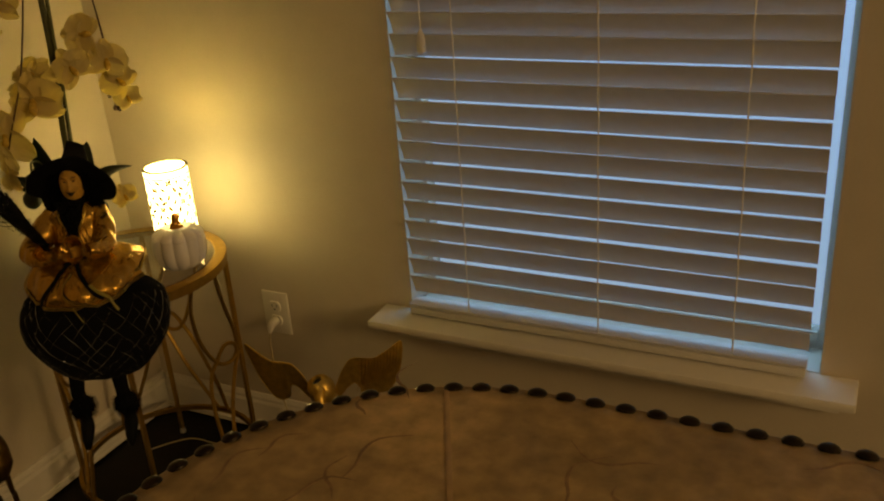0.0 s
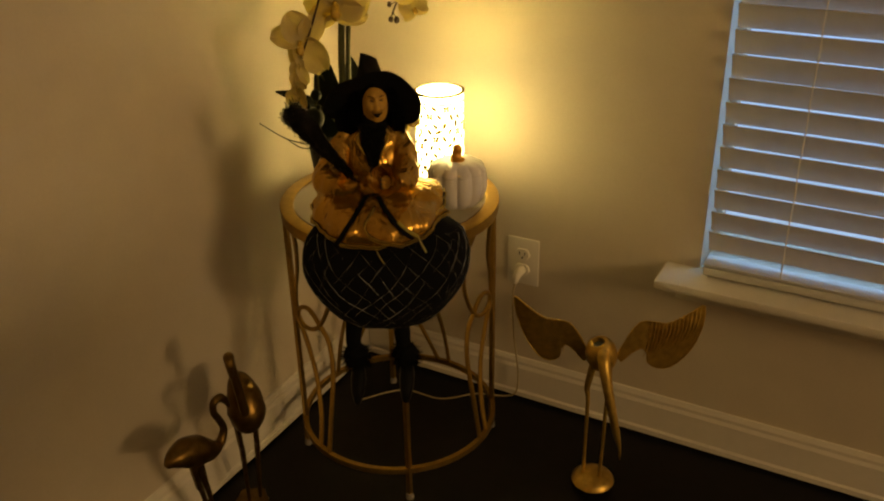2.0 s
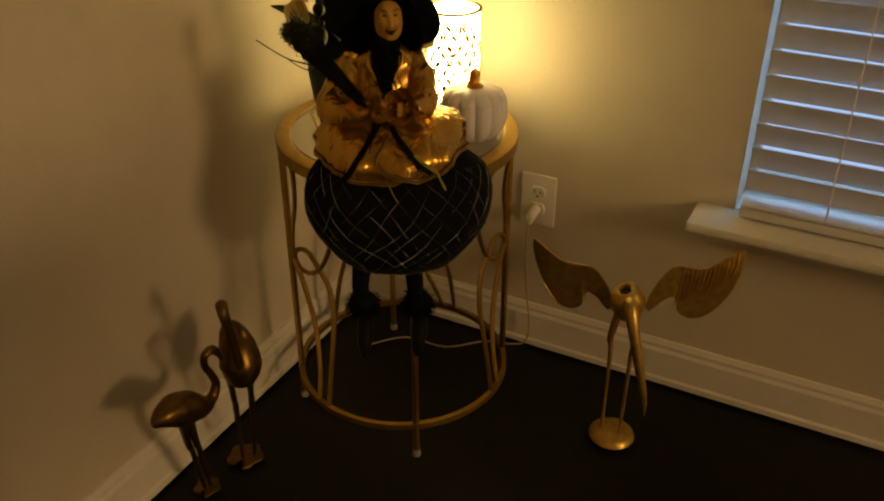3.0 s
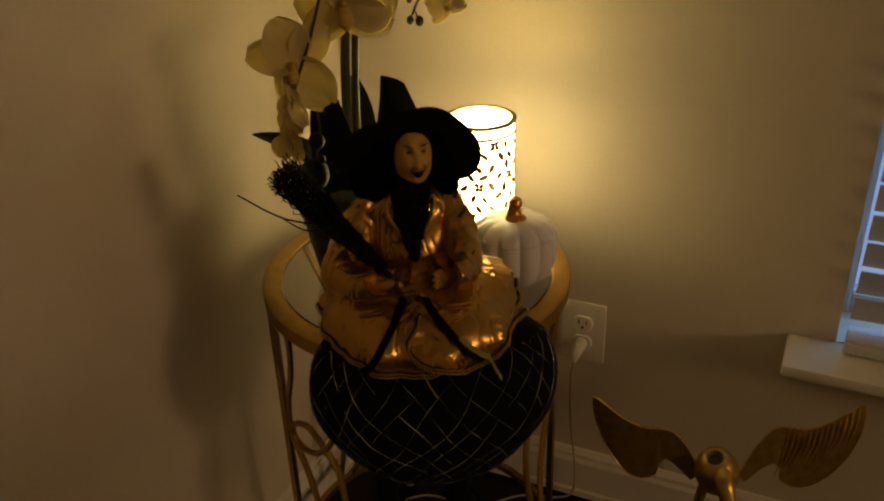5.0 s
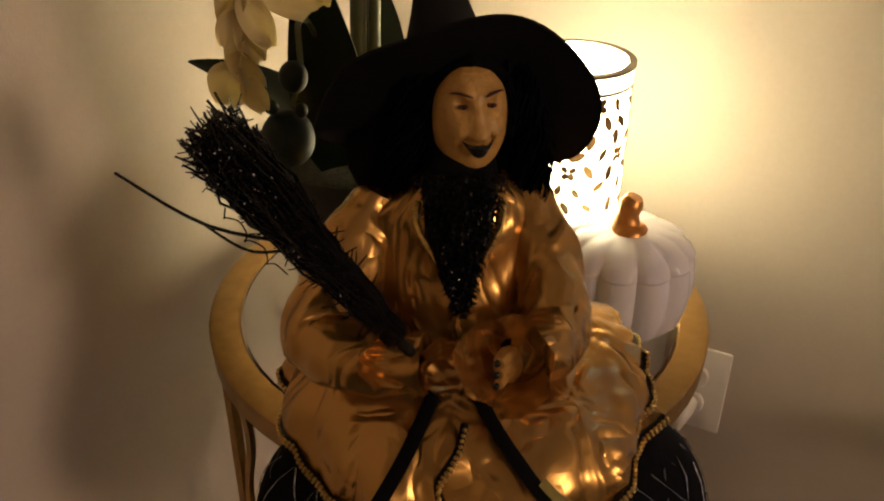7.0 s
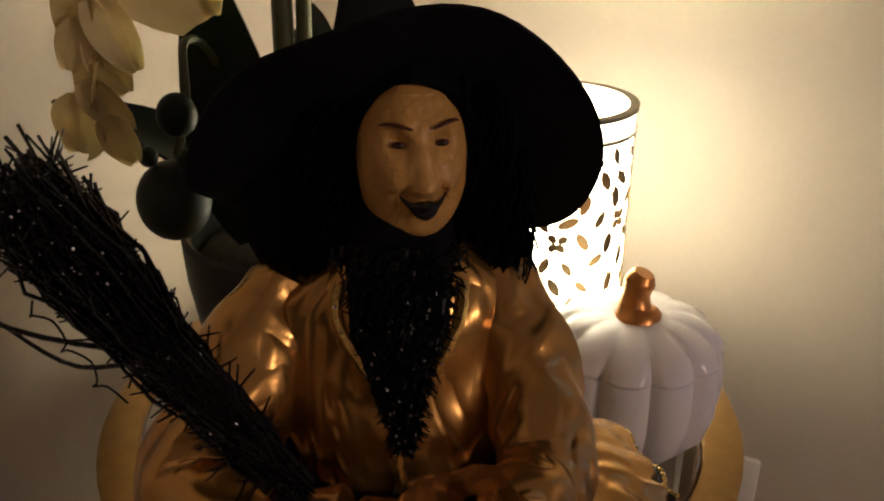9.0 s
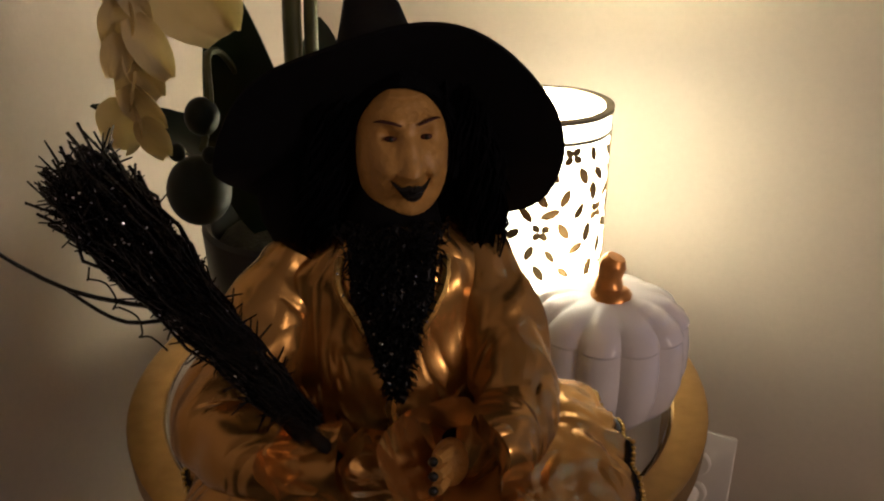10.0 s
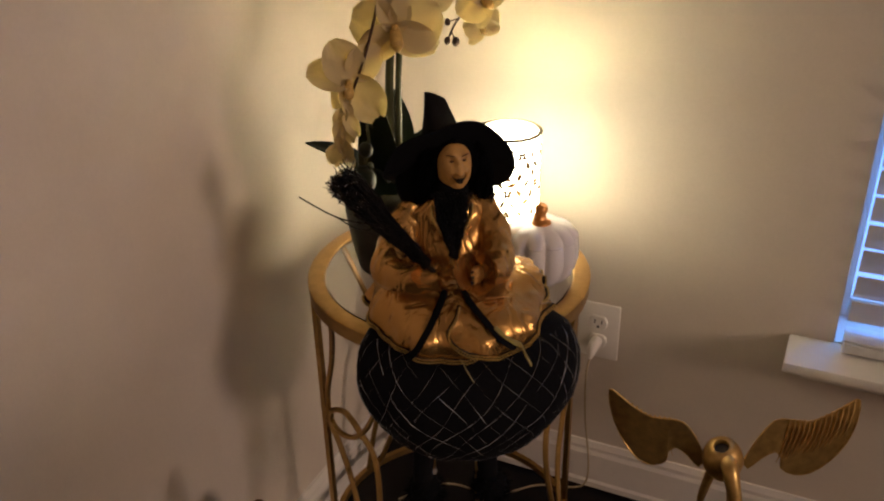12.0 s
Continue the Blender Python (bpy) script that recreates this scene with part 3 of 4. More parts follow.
# legs, fur cuffs and boots
for x in (-0.062, 0.028):
    joined(dm, tube([(x * 0.9, -0.055, 0.49), (x, -0.062, 0.44), (x + 0.004, -0.066, 0.40)], [0.017, 0.014, 0.0125], 14), 1)
    joined(dm, tube([(x + 0.004, -0.066, 0.41), (x + 0.006, -0.068, 0.38), (x + 0.005, -0.07, 0.358), (x + 0.003, -0.080, 0.335), (x + 0.002, -0.088, 0.315)], [0.012, 0.0125, 0.0145, 0.012, 0.005], 12, smooth_steps=3), 3)
    for _ in range(900):
        d = Vector((random.gauss(0, 1), random.gauss(0, 1), random.gauss(0, 0.8))).normalized()
        c = Vector((x + 0.004, -0.066, 0.408))
        joined(dm, tube([c + d * 0.012, c + d * random.uniform(0.022, 0.034) + Vector((0, 0, -0.004))], [0.0008, 0.0003], 3, caps=False), 1)
    joined(dm, ball(0.023, 0.022, 0.022, (x + 0.004, -0.066, 0.410), 14, 10), 1)

# sleeves
def sleeve(points, radii, twist):
    bm = tube(points, radii, 36, smooth_steps=9)
    for v in bm.verts:
        q = Vector((v.co.x, v.co.y, v.co.z * 0.45))
        a = noise.noise(q * 48 + Vector((twist, 0, 0)))
        b = noise.noise(q * 85 + Vector((0, twist, 0)))
        v.co += Vector((a, a, 0)) * 0.0042 + Vector((b, -b, 0.4 * a)) * 0.0024
    return bm


joined(dm, sleeve([(-0.054, 0.028, 0.802), (-0.068, 0.020, 0.782), (-0.082, -0.002, 0.756), (-0.090, -0.028, 0.738), (-0.074, -0.050, 0.738), (-0.046, -0.060, 0.742), (-0.032, -0.064, 0.745)], [0.014, 0.022, 0.026, 0.025, 0.020, 0.016, 0.017], 3), 0)
joined(dm, sleeve([(0.030, 0.030, 0.804), (0.039, 0.022, 0.784), (0.045, -0.002, 0.760), (0.046, -0.030, 0.744), (0.036, -0.054, 0.746), (0.026, -0.066, 0.749)], [0.013, 0.019, 0.022, 0.021, 0.018, 0.014], 8), 0)
# flared cuffs
for at, way, rad in (((0.018, -0.069, 0.755), (-0.35, -0.85, 0.35), 0.0265), ((-0.034, -0.066, 0.745), (0.8, -0.45, 0.2), 0.017), ((-0.062, -0.064, 0.752), (0.55, -0.75, 0.25), 0.0165)):
    cf = bmesh.new()
    rings = []
    for i in range(6):
        rr = rad * (0.35 + 0.65 * (i / 5) ** 0.8)
        rings.append([cf.verts.new((rr * (1 + 0.10 * math.sin(5 * a + i)) * math.cos(a), rr * (1 + 0.10 * math.sin(5 * a + 1)) * math.sin(a), (0.027 if rad > 0.02 else 0.016) * i / 5 + 0.003 * math.sin(4 * a) * i / 5)) for a in [2 * math.pi * k / 24 for k in range(24)]])
    for r0, r1 in zip(rings, rings[1:]):
        for k in range(24):
            cf.faces.new((r0[k], r0[(k + 1) % 24], r1[(k + 1) % 24], r1[k]))
    turn = Vector(way).to_track_quat("Z", "Y").to_matrix().to_4x4()
    joined(dm, cf, 0, Matrix.Translation(at) @ turn)
# plain mitt inside the open cuff, with three dark nails
joined(dm, ball(0.008, 0.006, 0.012, (0.012, -0.078, 0.754), 14, 10), 2)
for k in range(3):
    joined(dm, tube([(0.013 - 0.001 * k, -0.079, 0.762 - 0.007 * k), (0.006, -0.089, 0.764 - 0.0075 * k)], [0.0034, 0.0028], 8), 2)
    joined(dm, ball(0.0022, 0.0018, 0.0022, (0.0045, -0.0905, 0.7645 - 0.0075 * k), 8, 6), 8)

# sash and its tails
joined(dm, tube([coat_at(a, 0.555, 0.003) for a in [2 * math.pi * k / 40 for k in range(41)]], 0.006, 8, caps=False), 1)
joined(dm, ball(0.017, 0.010, 0.011, (-0.020, -0.036, 0.722), 14, 8), 1)


def ribbon(points, width, index):
    joined(dm, tube(points, width, 8, flat=0.3, smooth_steps=4), index)


def tail(a0, a1, s0, s1, out, drop, width, index):
    """A ribbon lying on the coat from the waist to the hem and a little below it."""
    pts = [coat_at(a0 + (a1 - a0) * k / 9, s0 + (s1 - s0) * k / 9, out) for k in range(10)]
    if drop:
        pts += [pts[-1] + Vector((0.006, -0.001, -0.5 * drop)), pts[-1] + Vector((0.013, 0.0, -drop))]
    ribbon(pts, width, index)


tail(-0.10, -0.62, 0.56, 1.0, 0.006, 0.006, 0.0047, 1)
tail(0.14, 0.46, 0.60, 1.0, 0.016, 0.0, 0.0045, 1)
tail(0.34, 0.52, 0.80, 1.0, 0.0168, 0.030, 0.0038, 7)
tail(-0.06, -0.04, 0.97, 1.0, 0.004, 0.030, 0.0024, 7)

# neck ruff of black tinsel, filling the neckline down to a point
for _ in range(2000):
    u = random.random() ** 0.9
    z = 0.833 - 0.083 * u
    half = 0.024 * (1 - u) + 0.003
    x = -0.010 + random.uniform(-half, half)
    y = -0.006 - 0.010 * u - 0.010 * (1 - abs(x + 0.01) / 0.034)
    p = Vector((x, y + 0.004, z))
    d = Vector((random.gauss(0, 0.7), -0.8 + random.gauss(0, 0.3), random.gauss(-0.4, 0.6))).normalized()
    joined(dm, tube([p, p + d * random.uniform(0.003, 0.0065)], [0.0007, 0.0003], 3, caps=False), 3)
joined(dm, tube([(-0.008, 0.034, 0.845), (-0.010, 0.022, 0.818), (-0.011, 0.002, 0.79), (-0.012, -0.014, 0.752)], [0.016, 0.024, 0.021, 0.004], 16, smooth_steps=3), 1)

for _ in range(34):
    u = random.random()
    x = -0.010 + random.uniform(-1, 1) * (0.027 * (1 - u) + 0.004)
    joined(dm, box(-0.0005, -0.0005, -0.0002, 0.0005, 0.0005, 0.0002), 5, Matrix.Translation((x, -0.022 - 0.008 * u, 0.825 - 0.072 * u)) @ pose(0, 0, 0, random.uniform(0, 180), random.uniform(0, 180), 0))
# braid along both edges of the neckline
for sgn in (-1, 1):
    pts = [coat_at(sgn * (0.62 * (1 - k / 14)), 0.10 + 0.30 * k / 14, 0.0022) for k in range(15)]
    joined(dm, tube(pts, [0.0019 + 0.0006 * (k % 2) for k in range(len(pts))], 6), 4)
# head: plain carved face
hd = ball(0.0218, 0.027, 0.0355, (0, 0, 0), 80, 60)
for v in hd.verts:
    x, z = v.co.x / 0.0218, v.co.z / 0.0355
    if v.co.y < 0:
        f = 0.0
        f += 0.0066 * math.exp(-(x / 0.25) ** 2 - ((z + 0.07) / 0.16) ** 2) + 0.0030 * math.exp(-(abs(x) / 0.36) ** 2 - ((z + 0.12) / 0.08) ** 2)
        f += 0.0028 * math.exp(-(x / 0.21) ** 2 - ((z - 0.18) / 0.2) ** 2)
        f -= 0.0060 * (math.exp(-((x - 0.36) / 0.17) ** 2 - ((z - 0.30) / 0.10) ** 2) + math.exp(-((x + 0.36) / 0.17) ** 2 - ((z - 0.30) / 0.10) ** 2))
        f += 0.0030 * (math.exp(-((x - 0.38) / 0.25) ** 2 - ((z - 0.49) / 0.07) ** 2) + math.exp(-((x + 0.38) / 0.25) ** 2 - ((z - 0.49) / 0.07) ** 2))
        f += 0.0036 * (math.exp(-((x - 0.5) / 0.2) ** 2 - ((z + 0.1) / 0.16) ** 2) + math.exp(-((x + 0.5) / 0.2) ** 2 - ((z + 0.1) / 0.16) ** 2))
        f -= 0.0034 * (math.exp(-((x - 0.36 + 0.3 * (z + 0.3)) / 0.06) ** 2 - ((z + 0.26) / 0.18) ** 2) + math.exp(-((x + 0.36 - 0.3 * (z + 0.3)) / 0.06) ** 2 - ((z + 0.26) / 0.18) ** 2))
        f += 0.0034 * math.exp(-(x / 0.42) ** 2 - ((z + 0.78) / 0.17) ** 2)
        f += 0.0015 * math.exp(-(x / 0.4) ** 2 - ((z + 0.33) / 0.1) ** 2)
        f += 0.0007 * math.sin(75 * z) * math.exp(-((z - 0.70) / 0.12) ** 2) - 0.0012 * math.exp(-((abs(x) - 0.09) / 0.03) ** 2 - ((z - 0.58) / 0.12) ** 2) + 0.0010 * noise.noise(Vector((x * 5, z * 6, 0)))
        f -= 0.0010 * (math.exp(-((abs(x) - 0.42) / 0.2) ** 2 - ((z - 0.16 - 0.15 * (abs(x) - 0.4)) / 0.025) ** 2) + math.exp(-((abs(x) - 0.62 + 0.25 * z) / 0.03) ** 2 - ((z + 0.35) / 0.2) ** 2))
        f -= 0.0006 * abs(math.sin(14 * (abs(x) - 0.6 * z))) ** 4 * math.exp(-((abs(x) - 0.66) / 0.16) ** 2 - ((z - 0.25) / 0.25) ** 2)
        v.co.y -= f
    v.co.x *= 1 + 0.20 * max(0, -z) ** 1.6 - 0.05 * max(0, z) ** 2
HEAD = Matrix.Translation((-0.005, 0.0245, 0.8585)) @ Matrix.Rotation(radians(9), 4, "Z")
joined(dm, hd, 2, HEAD)
for sx in (-1, 1):
    joined(dm, ball(0.0029, 0.0016, 0.0013, (sx * 0.0080, -0.0213, 0.0100), 12, 8), 6, HEAD)
    joined(dm, ball(0.0012, 0.001, 0.0012, (sx * 0.0080, -0.0226, 0.0101), 8, 6), 8, HEAD)
    joined(dm, tube([(sx * 0.0038, -0.0262, 0.0170), (sx * 0.0078, -0.0256, 0.0184), (sx * 0.0122, -0.0222, 0.0186), (sx * 0.0150, -0.0190, 0.0174)], [0.0006, 0.0010, 0.0009, 0.0003], 6, flat=0.8, smooth_steps=3), 6, HEAD)
joined(dm, tube([(-0.0112, -0.0226, -0.0066), (-0.0064, -0.0264, -0.0098), (-0.0019, -0.0285, -0.0092), (0, -0.0288, -0.0100), (0.0019, -0.0285, -0.0092), (0.0064, -0.0264, -0.0098), (0.0112, -0.0226, -0.0066)], [0.0003, 0.0013, 0.0020, 0.0017, 0.0020, 0.0013, 0.0003], 8, smooth_steps=3), 8, HEAD @ Matrix.Translation((0, -0.0020, -0.0020)) @ Matrix.Diagonal((0.80, 1.0, 1.0, 1.0)))
joined(dm, tube([(-0.0080, -0.0250, -0.0096), (-0.0036, -0.0276, -0.0124), (0, -0.0286, -0.0130), (0.0036, -0.0276, -0.0124), (0.0080, -0.0250, -0.0096)], [0.0004, 0.0015, 0.0019, 0.0015, 0.0004], 8, smooth_steps=3), 8, HEAD @ Matrix.Translation((0, -0.0020, -0.0020)) @ Matrix.Diagonal((0.80, 1.0, 1.0, 1.0)))
# black curls
for k in range(620):
    a = random.uniform(-0.25, math.pi + 0.25)
    side = -1 if k % 2 else 1
    x0 = -0.005 + side * random.uniform(0.0205, 0.033)
    y0 = random.uniform(0.024, 0.05)
    pts = [(x0 * 0.9, y0 - 0.006, 0.895)]
    ph, w = random.uniform(0, 6), random.uniform(0.002, 0.0065)
    length = random.uniform(0.06, 0.10)
    for i in range(1, 9):
        u = i / 8
        pts.append((x0 + side * 0.016 * u + w * math.sin(ph + 9 * u), y0 - 0.006 + w * math.cos(ph + 9 * u), 0.893 - length * u))
    joined(dm, tube(pts, 0.0006, 3, caps=False, smooth_steps=2), 9)
joined(dm, ball(0.029, 0.026, 0.042, (-0.006, 0.040, 0.857), 20, 14), 1)
joined(dm, ball(0.056, 0.016, 0.048, (-0.022, 0.046, 0.822), 24, 14), 1)
# hairline over the forehead
for k in range(90):
    q = random.uniform(-0.1, 0.1)
    pts = []
    for i in range(11):
        a = radians(-112 + 224 * i / 10) + q
        w = random.uniform(-0.0012, 0.0012)
        pts.append((-0.005 + (0.0208 + 0.0022 * (k % 4) + w) * math.sin(a), 0.006 + 0.014 * abs(math.sin(a)) + w + 0.004 * (k % 3), 0.8585 + (0.0338 + 0.0022 * (k % 3) + w) * math.cos(a)))
    joined(dm, tube(pts, 0.0011, 4, caps=False, smooth_steps=2), 9)

# hat: wide brim turned up round the head like a bonnet, soft bent crown behind it
HC = Vector((-0.009, 0.036, 0.853))
HV, HW = Vector((0, -0.47, 0.883)), Vector((0, 0.883, 0.47))
br = bmesh.new()
NB, RB = 72, 10
brim = []
for layer in (0.0, 0.0025):
    rows_b = []
    for i in range(RB + 1):
        u = 0.28 + 0.72 * i / RB
        row = []
        for j in range(NB):
            a = 2 * math.pi * j / NB
            px, pv = (0.084 if math.sin(a) > 0 else 0.083) * u * math.sin(a), (0.074 if math.cos(a) > 0 else 0.079) * u * math.cos(a) * (1 + 0.45 * max(0.0, -math.sin(a)) * max(0.0, -math.cos(a)))
            lean = -0.010 * (u - 0.3) + 0.006 * math.sin(2 * a + 0.6) * u * u + 0.004 * math.sin(5 * a) * u * u + 0.10 * max(0.0, -math.cos(a)) * 0.25 * u
            p = HC + Vector((1, 0, 0)) * px * (1 + 0.03 * math.sin(3 * a + 1)) + HV * pv + HW * (lean + layer)
            row.append(br.verts.new(p))
        rows_b.append(row)
    brim.append(rows_b)
for rows_b in brim:
    for r0, r1 in zip(rows_b, rows_b[1:]):
        for j in range(NB):
            br.faces.new((r0[j], r0[(j + 1) % NB], r1[(j + 1) % NB], r1[j]))
for j in range(NB):
    br.faces.new((brim[0][-1][j], brim[0][-1][(j + 1) % NB], brim[1][-1][(j + 1) % NB], brim[1][-1][j]))
bmesh.ops.recalc_face_normals(br, faces=br.faces[:])
joined(dm, br, 1)
crown = bmesh.new()
crs = []
for i in range(13):
    u = i / 12
    c = HC + HW * (0.002 + 0.110 * u) + HV * (0.018 * u * u - 0.0154 * u) + Vector((-0.010 * u, 0, 0))
    rx, rv = 0.038 * (1 - u) + 0.0145 * u, 0.040 * (1 - u) ** 1.2 + 0.007 * u
    crs.append([crown.verts.new(c + Vector((1, 0, 0)) * rx * (1 + 0.06 * math.sin(3 * a + 4 * u)) * math.sin(a) + HV * (rv * (1 + 0.10 * math.sin(2 * a + 5 * u)) * math.cos(a) - 0.55 * rx * u * math.sin(a)) ) for a in [2 * math.pi * k / 36 for k in range(36)]])
for r0, r1 in zip(crs, crs[1:]):
    for k in range(36):
        crown.faces.new((r0[k], r0[(k + 1) % 36], r1[(k + 1) % 36], r1[k]))
crown.faces.new(crs[-1])
joined(dm, crown, 1)
doll = part("witch_doll", dm, [SATIN, VELVET, SKIN, TINSEL, BRAID, GLITTER, BROW, RIBBON, LIP, HAIR], None, "", pose(0.3795, -0.4745, 0.0055, 0, 0, 30))
tagged(doll, "seated doll in gold satin coat, black skirt and pointed hat", "doll")
DOLL = doll.matrix_basis.copy()

# ---- broom ----
random.seed(5)
BRISTLE = mat("black glitter twig", (0.0025, 0.0022, 0.002), 0.16, 0.0, spec=0.3, grain=0.6, scale=500, bump=0.8)
broom = new("broom")
broom.matrix_basis = DOLL
tagged(broom, "small black glitter twig broom held in the doll's sleeve", "broom")
h0, h1 = Vector((-0.048, -0.064, 0.764)), Vector((-0.147, -0.006, 0.858))
ax = (h1 - h0).normalized()
s1 = ax.cross(Vector((0, 1, 0))).normalized()
s2 = ax.cross(s1)
L = (h1 - h0).length
part("handle", tube([h0 - ax * 0.02, h0 + ax * 0.05], 0.0035, 8), BRISTLE, broom)
bristles = bmesh.new()
for k in range(540):
    a, q = random.uniform(0, 6.283), math.sqrt(random.random())
    pts, rr = [], []
    end = random.uniform(0.80, 1.04)
    for i in range(7):
        u = end * i / 6
        sp = 0.0040 + 0.0145 * u ** 1.2
        wob = 0.0036 + 0.003 * u
        pts.append(h0 + ax * (L * u) + (s1 * math.cos(a) + s2 * math.sin(a)) * (sp * q) + Vector((random.uniform(-wob, wob), random.uniform(-wob, wob), random.uniform(-wob, wob))))
        rr.append(0.0004 + 0.0005 * random.random())
    joined(bristles, tube(pts, rr, 4), None)
for k in range(900):
    u, a, q = random.uniform(0.05, 1.0), random.uniform(0, 6.283), random.uniform(0.6, 1.0)
    rad = s1 * math.cos(a) + s2 * math.sin(a)
    p = h0 + ax * (L * u) + rad * ((0.0040 + 0.0145 * u ** 1.2) * q)
    d = (ax * random.uniform(0.1, 1.0) + rad * random.uniform(0.0, 0.6) + Vector((random.gauss(0, 0.5), random.gauss(0, 0.5), random.gauss(0, 0.5)))).normalized()
    joined(bristles, tube([p, p + d * random.uniform(0.005, 0.015)], [0.0008, 0.0004], 3, caps=False), None)
part("bristles", bristles, BRISTLE, broom)
FLAKE = mat("glitter flake", (0.7, 0.7, 0.68), 0.15, 1.0)
flakes = bmesh.new()
for k in range(420):
    u, a = random.uniform(0.05, 1.0), random.uniform(0, 6.283)
    c = h0 + ax * (L * u) + (s1 * math.cos(a) + s2 * math.sin(a)) * (0.0050 + 0.0150 * u ** 1.2)
    joined(flakes, box(-0.00042, -0.00042, -0.00015, 0.00042, 0.00042, 0.00015), None, Matrix.Translation(c) @ pose(0, 0, 0, random.uniform(0, 180), random.uniform(0, 180), 0))
part("glitter", flakes, FLAKE, broom, "scattered glitter flakes", None, False)
for off, w in (((-0.196, -0.02, 0.842), 0.0009), ((-0.150, -0.03, 0.815), 0.0008)):
    p1 = h0 + ax * (L * 0.45)
    mid = p1.lerp(Vector(off), 0.5) + Vector((-0.003, -0.004, -0.008))
    part("twig", tube([p1, mid, Vector(off)], [w * 1.4, w * 1.2, w], 5, smooth_steps=5), BRISTLE, broom)
curl = [h0 + ax * (L * (0.45 + 0.03 * k)) - s1 * 0 + Vector((-0.015 + 0.003 * math.cos(k * 1.7), -0.014, -0.010 + 0.003 * math.sin(k * 1.7))) for k in range(12)]
part("twig", tube(curl, 0.00045, 5, smooth_steps=3), BRISTLE, broom)

# ---- potted orchid ----
PETAL = mat("white silk petal", (0.78, 0.69, 0.40), 0.6, grain=0.06, scale=120, bump=0.15, blotch=0.1)
pn = PETAL.node_tree
thin = pn.nodes.new("ShaderNodeBsdfTranslucent")
thin.inputs["Color"].default_value = (0.80, 0.70, 0.36, 1)
blend = pn.nodes.new("ShaderNodeMixShader")
blend.inputs[0].default_value = 0.55
pn.links.new(pn.nodes["Principled BSDF"].outputs[0], blend.inputs[1])
pn.links.new(thin.outputs[0], blend.inputs[2])
pn.links.new(blend.outputs[0], pn.nodes["Material Output"].inputs["Surface"])
LIPY = mat("yellow throat", (0.55, 0.36, 0.08), 0.6, grain=0.3, scale=200)
GREEN = mat("dark orchid leaf", (0.010, 0.020, 0.008), 0.38, spec=0.25, grain=0.25, scale=60, blotch=0.3)
STALK = mat("green brown stalk", (0.055, 0.060, 0.016), 0.45, grain=0.3, scale=90)
BUD = mat("green grey bud", (0.010, 0.017, 0.007), 0.5, spec=0.25, grain=0.2, scale=120)
TWIG = mat("brown bud stem", (0.05, 0.022, 0.012), 0.6, grain=0.3, scale=120)
POT = mat("dark grey glazed pot", (0.026, 0.027, 0.022), 0.45, spec=0.25, grain=0.15, scale=60, blotch=0.2)
MOSS = mat("dark moss", (0.03, 0.03, 0.012), 0.9, grain=0.6, scale=200, bump=1.0)
orchid = thing("orchid", (-0.018, -0.012, 0), "white silk orchid with dark leaves in a grey pot", "plant")
PX, PY = 0.205, -0.300
part("pot", lathe([(0, 0.607), (0.045, 0.607), (0.050, 0.612), (0.060, 0.66), (0.066, 0.705), (0.067, 0.735), (0.064, 0.738), (0.061, 0.735), (0.060, 0.715), (0, 0.715)], 40), POT, orchid, "dark grey pot", pose(PX, PY, 0))
part("moss", ball(0.058, 0.058, 0.012, (PX, PY, 0.718), 24, 10), MOSS, orchid, "dark moss")
part("stalk", tube([(0.210, -0.296, 0.715), (0.211, -0.293, 0.88), (0.219, -0.288, 1.0), (0.227, -0.284, 1.13), (0.235, -0.288, 1.30), (0.245, -0.30, 1.42)], [0.007, 0.0065, 0.006, 0.006, 0.005, 0.004], 10, smooth_steps=4), STALK, orchid)
part("stalk", tube([(0.220, -0.290, 0.715), (0.223, -0.288, 0.88), (0.230, -0.283, 1.0), (0.236, -0.280, 1.13), (0.25, -0.275, 1.28), (0.28, -0.26, 1.36)], [0.005, 0.0048, 0.0045, 0.0045, 0.004, 0.003], 10, smooth_steps=4), STALK, orchid)


def leaf_mesh(base, tip, width, sag, normal, thick=0.0022, curl=0.25):
    """A long leaf from base to tip with a folded midrib."""
    b, t2 = Vector(base), Vector(tip)
    ax = t2 - b
    side = ax.cross(Vector(normal)).normalized()
    up = side.cross(ax).normalized()
    bm = bmesh.new()
    layers = []
    for lay in (0.0, -thick):
        grid = []
        for i in range(15):
            u = i / 14
            w = width * (math.sin(math.pi * min(1, 0.12 + 0.88 * u) ** 0.8) ** 0.7 if u < 0.999 else 0.02)
            c = b + ax * u + up * (sag * math.sin(math.pi * u))
            grid.append([bm.verts.new(c + side * (w * j / 3) + up * (curl * w * (abs(j) / 3) ** 1.5 + lay)) for j in range(-3, 4)])
        layers.append(grid)
    for grid in layers:
        for i in range(14):
            for j in range(6):
                bm.faces.new((grid[i][j], grid[i][j + 1], grid[i + 1][j + 1], grid[i + 1][j]))
    g0, g1 = layers
    for i in range(14):
        for j in (0, 6):
            bm.faces.new((g0[i][j], g0[i + 1][j], g1[i + 1][j], g1[i][j]))
    bmesh.ops.recalc_face_normals(bm, faces=bm.faces[:])
    return bm


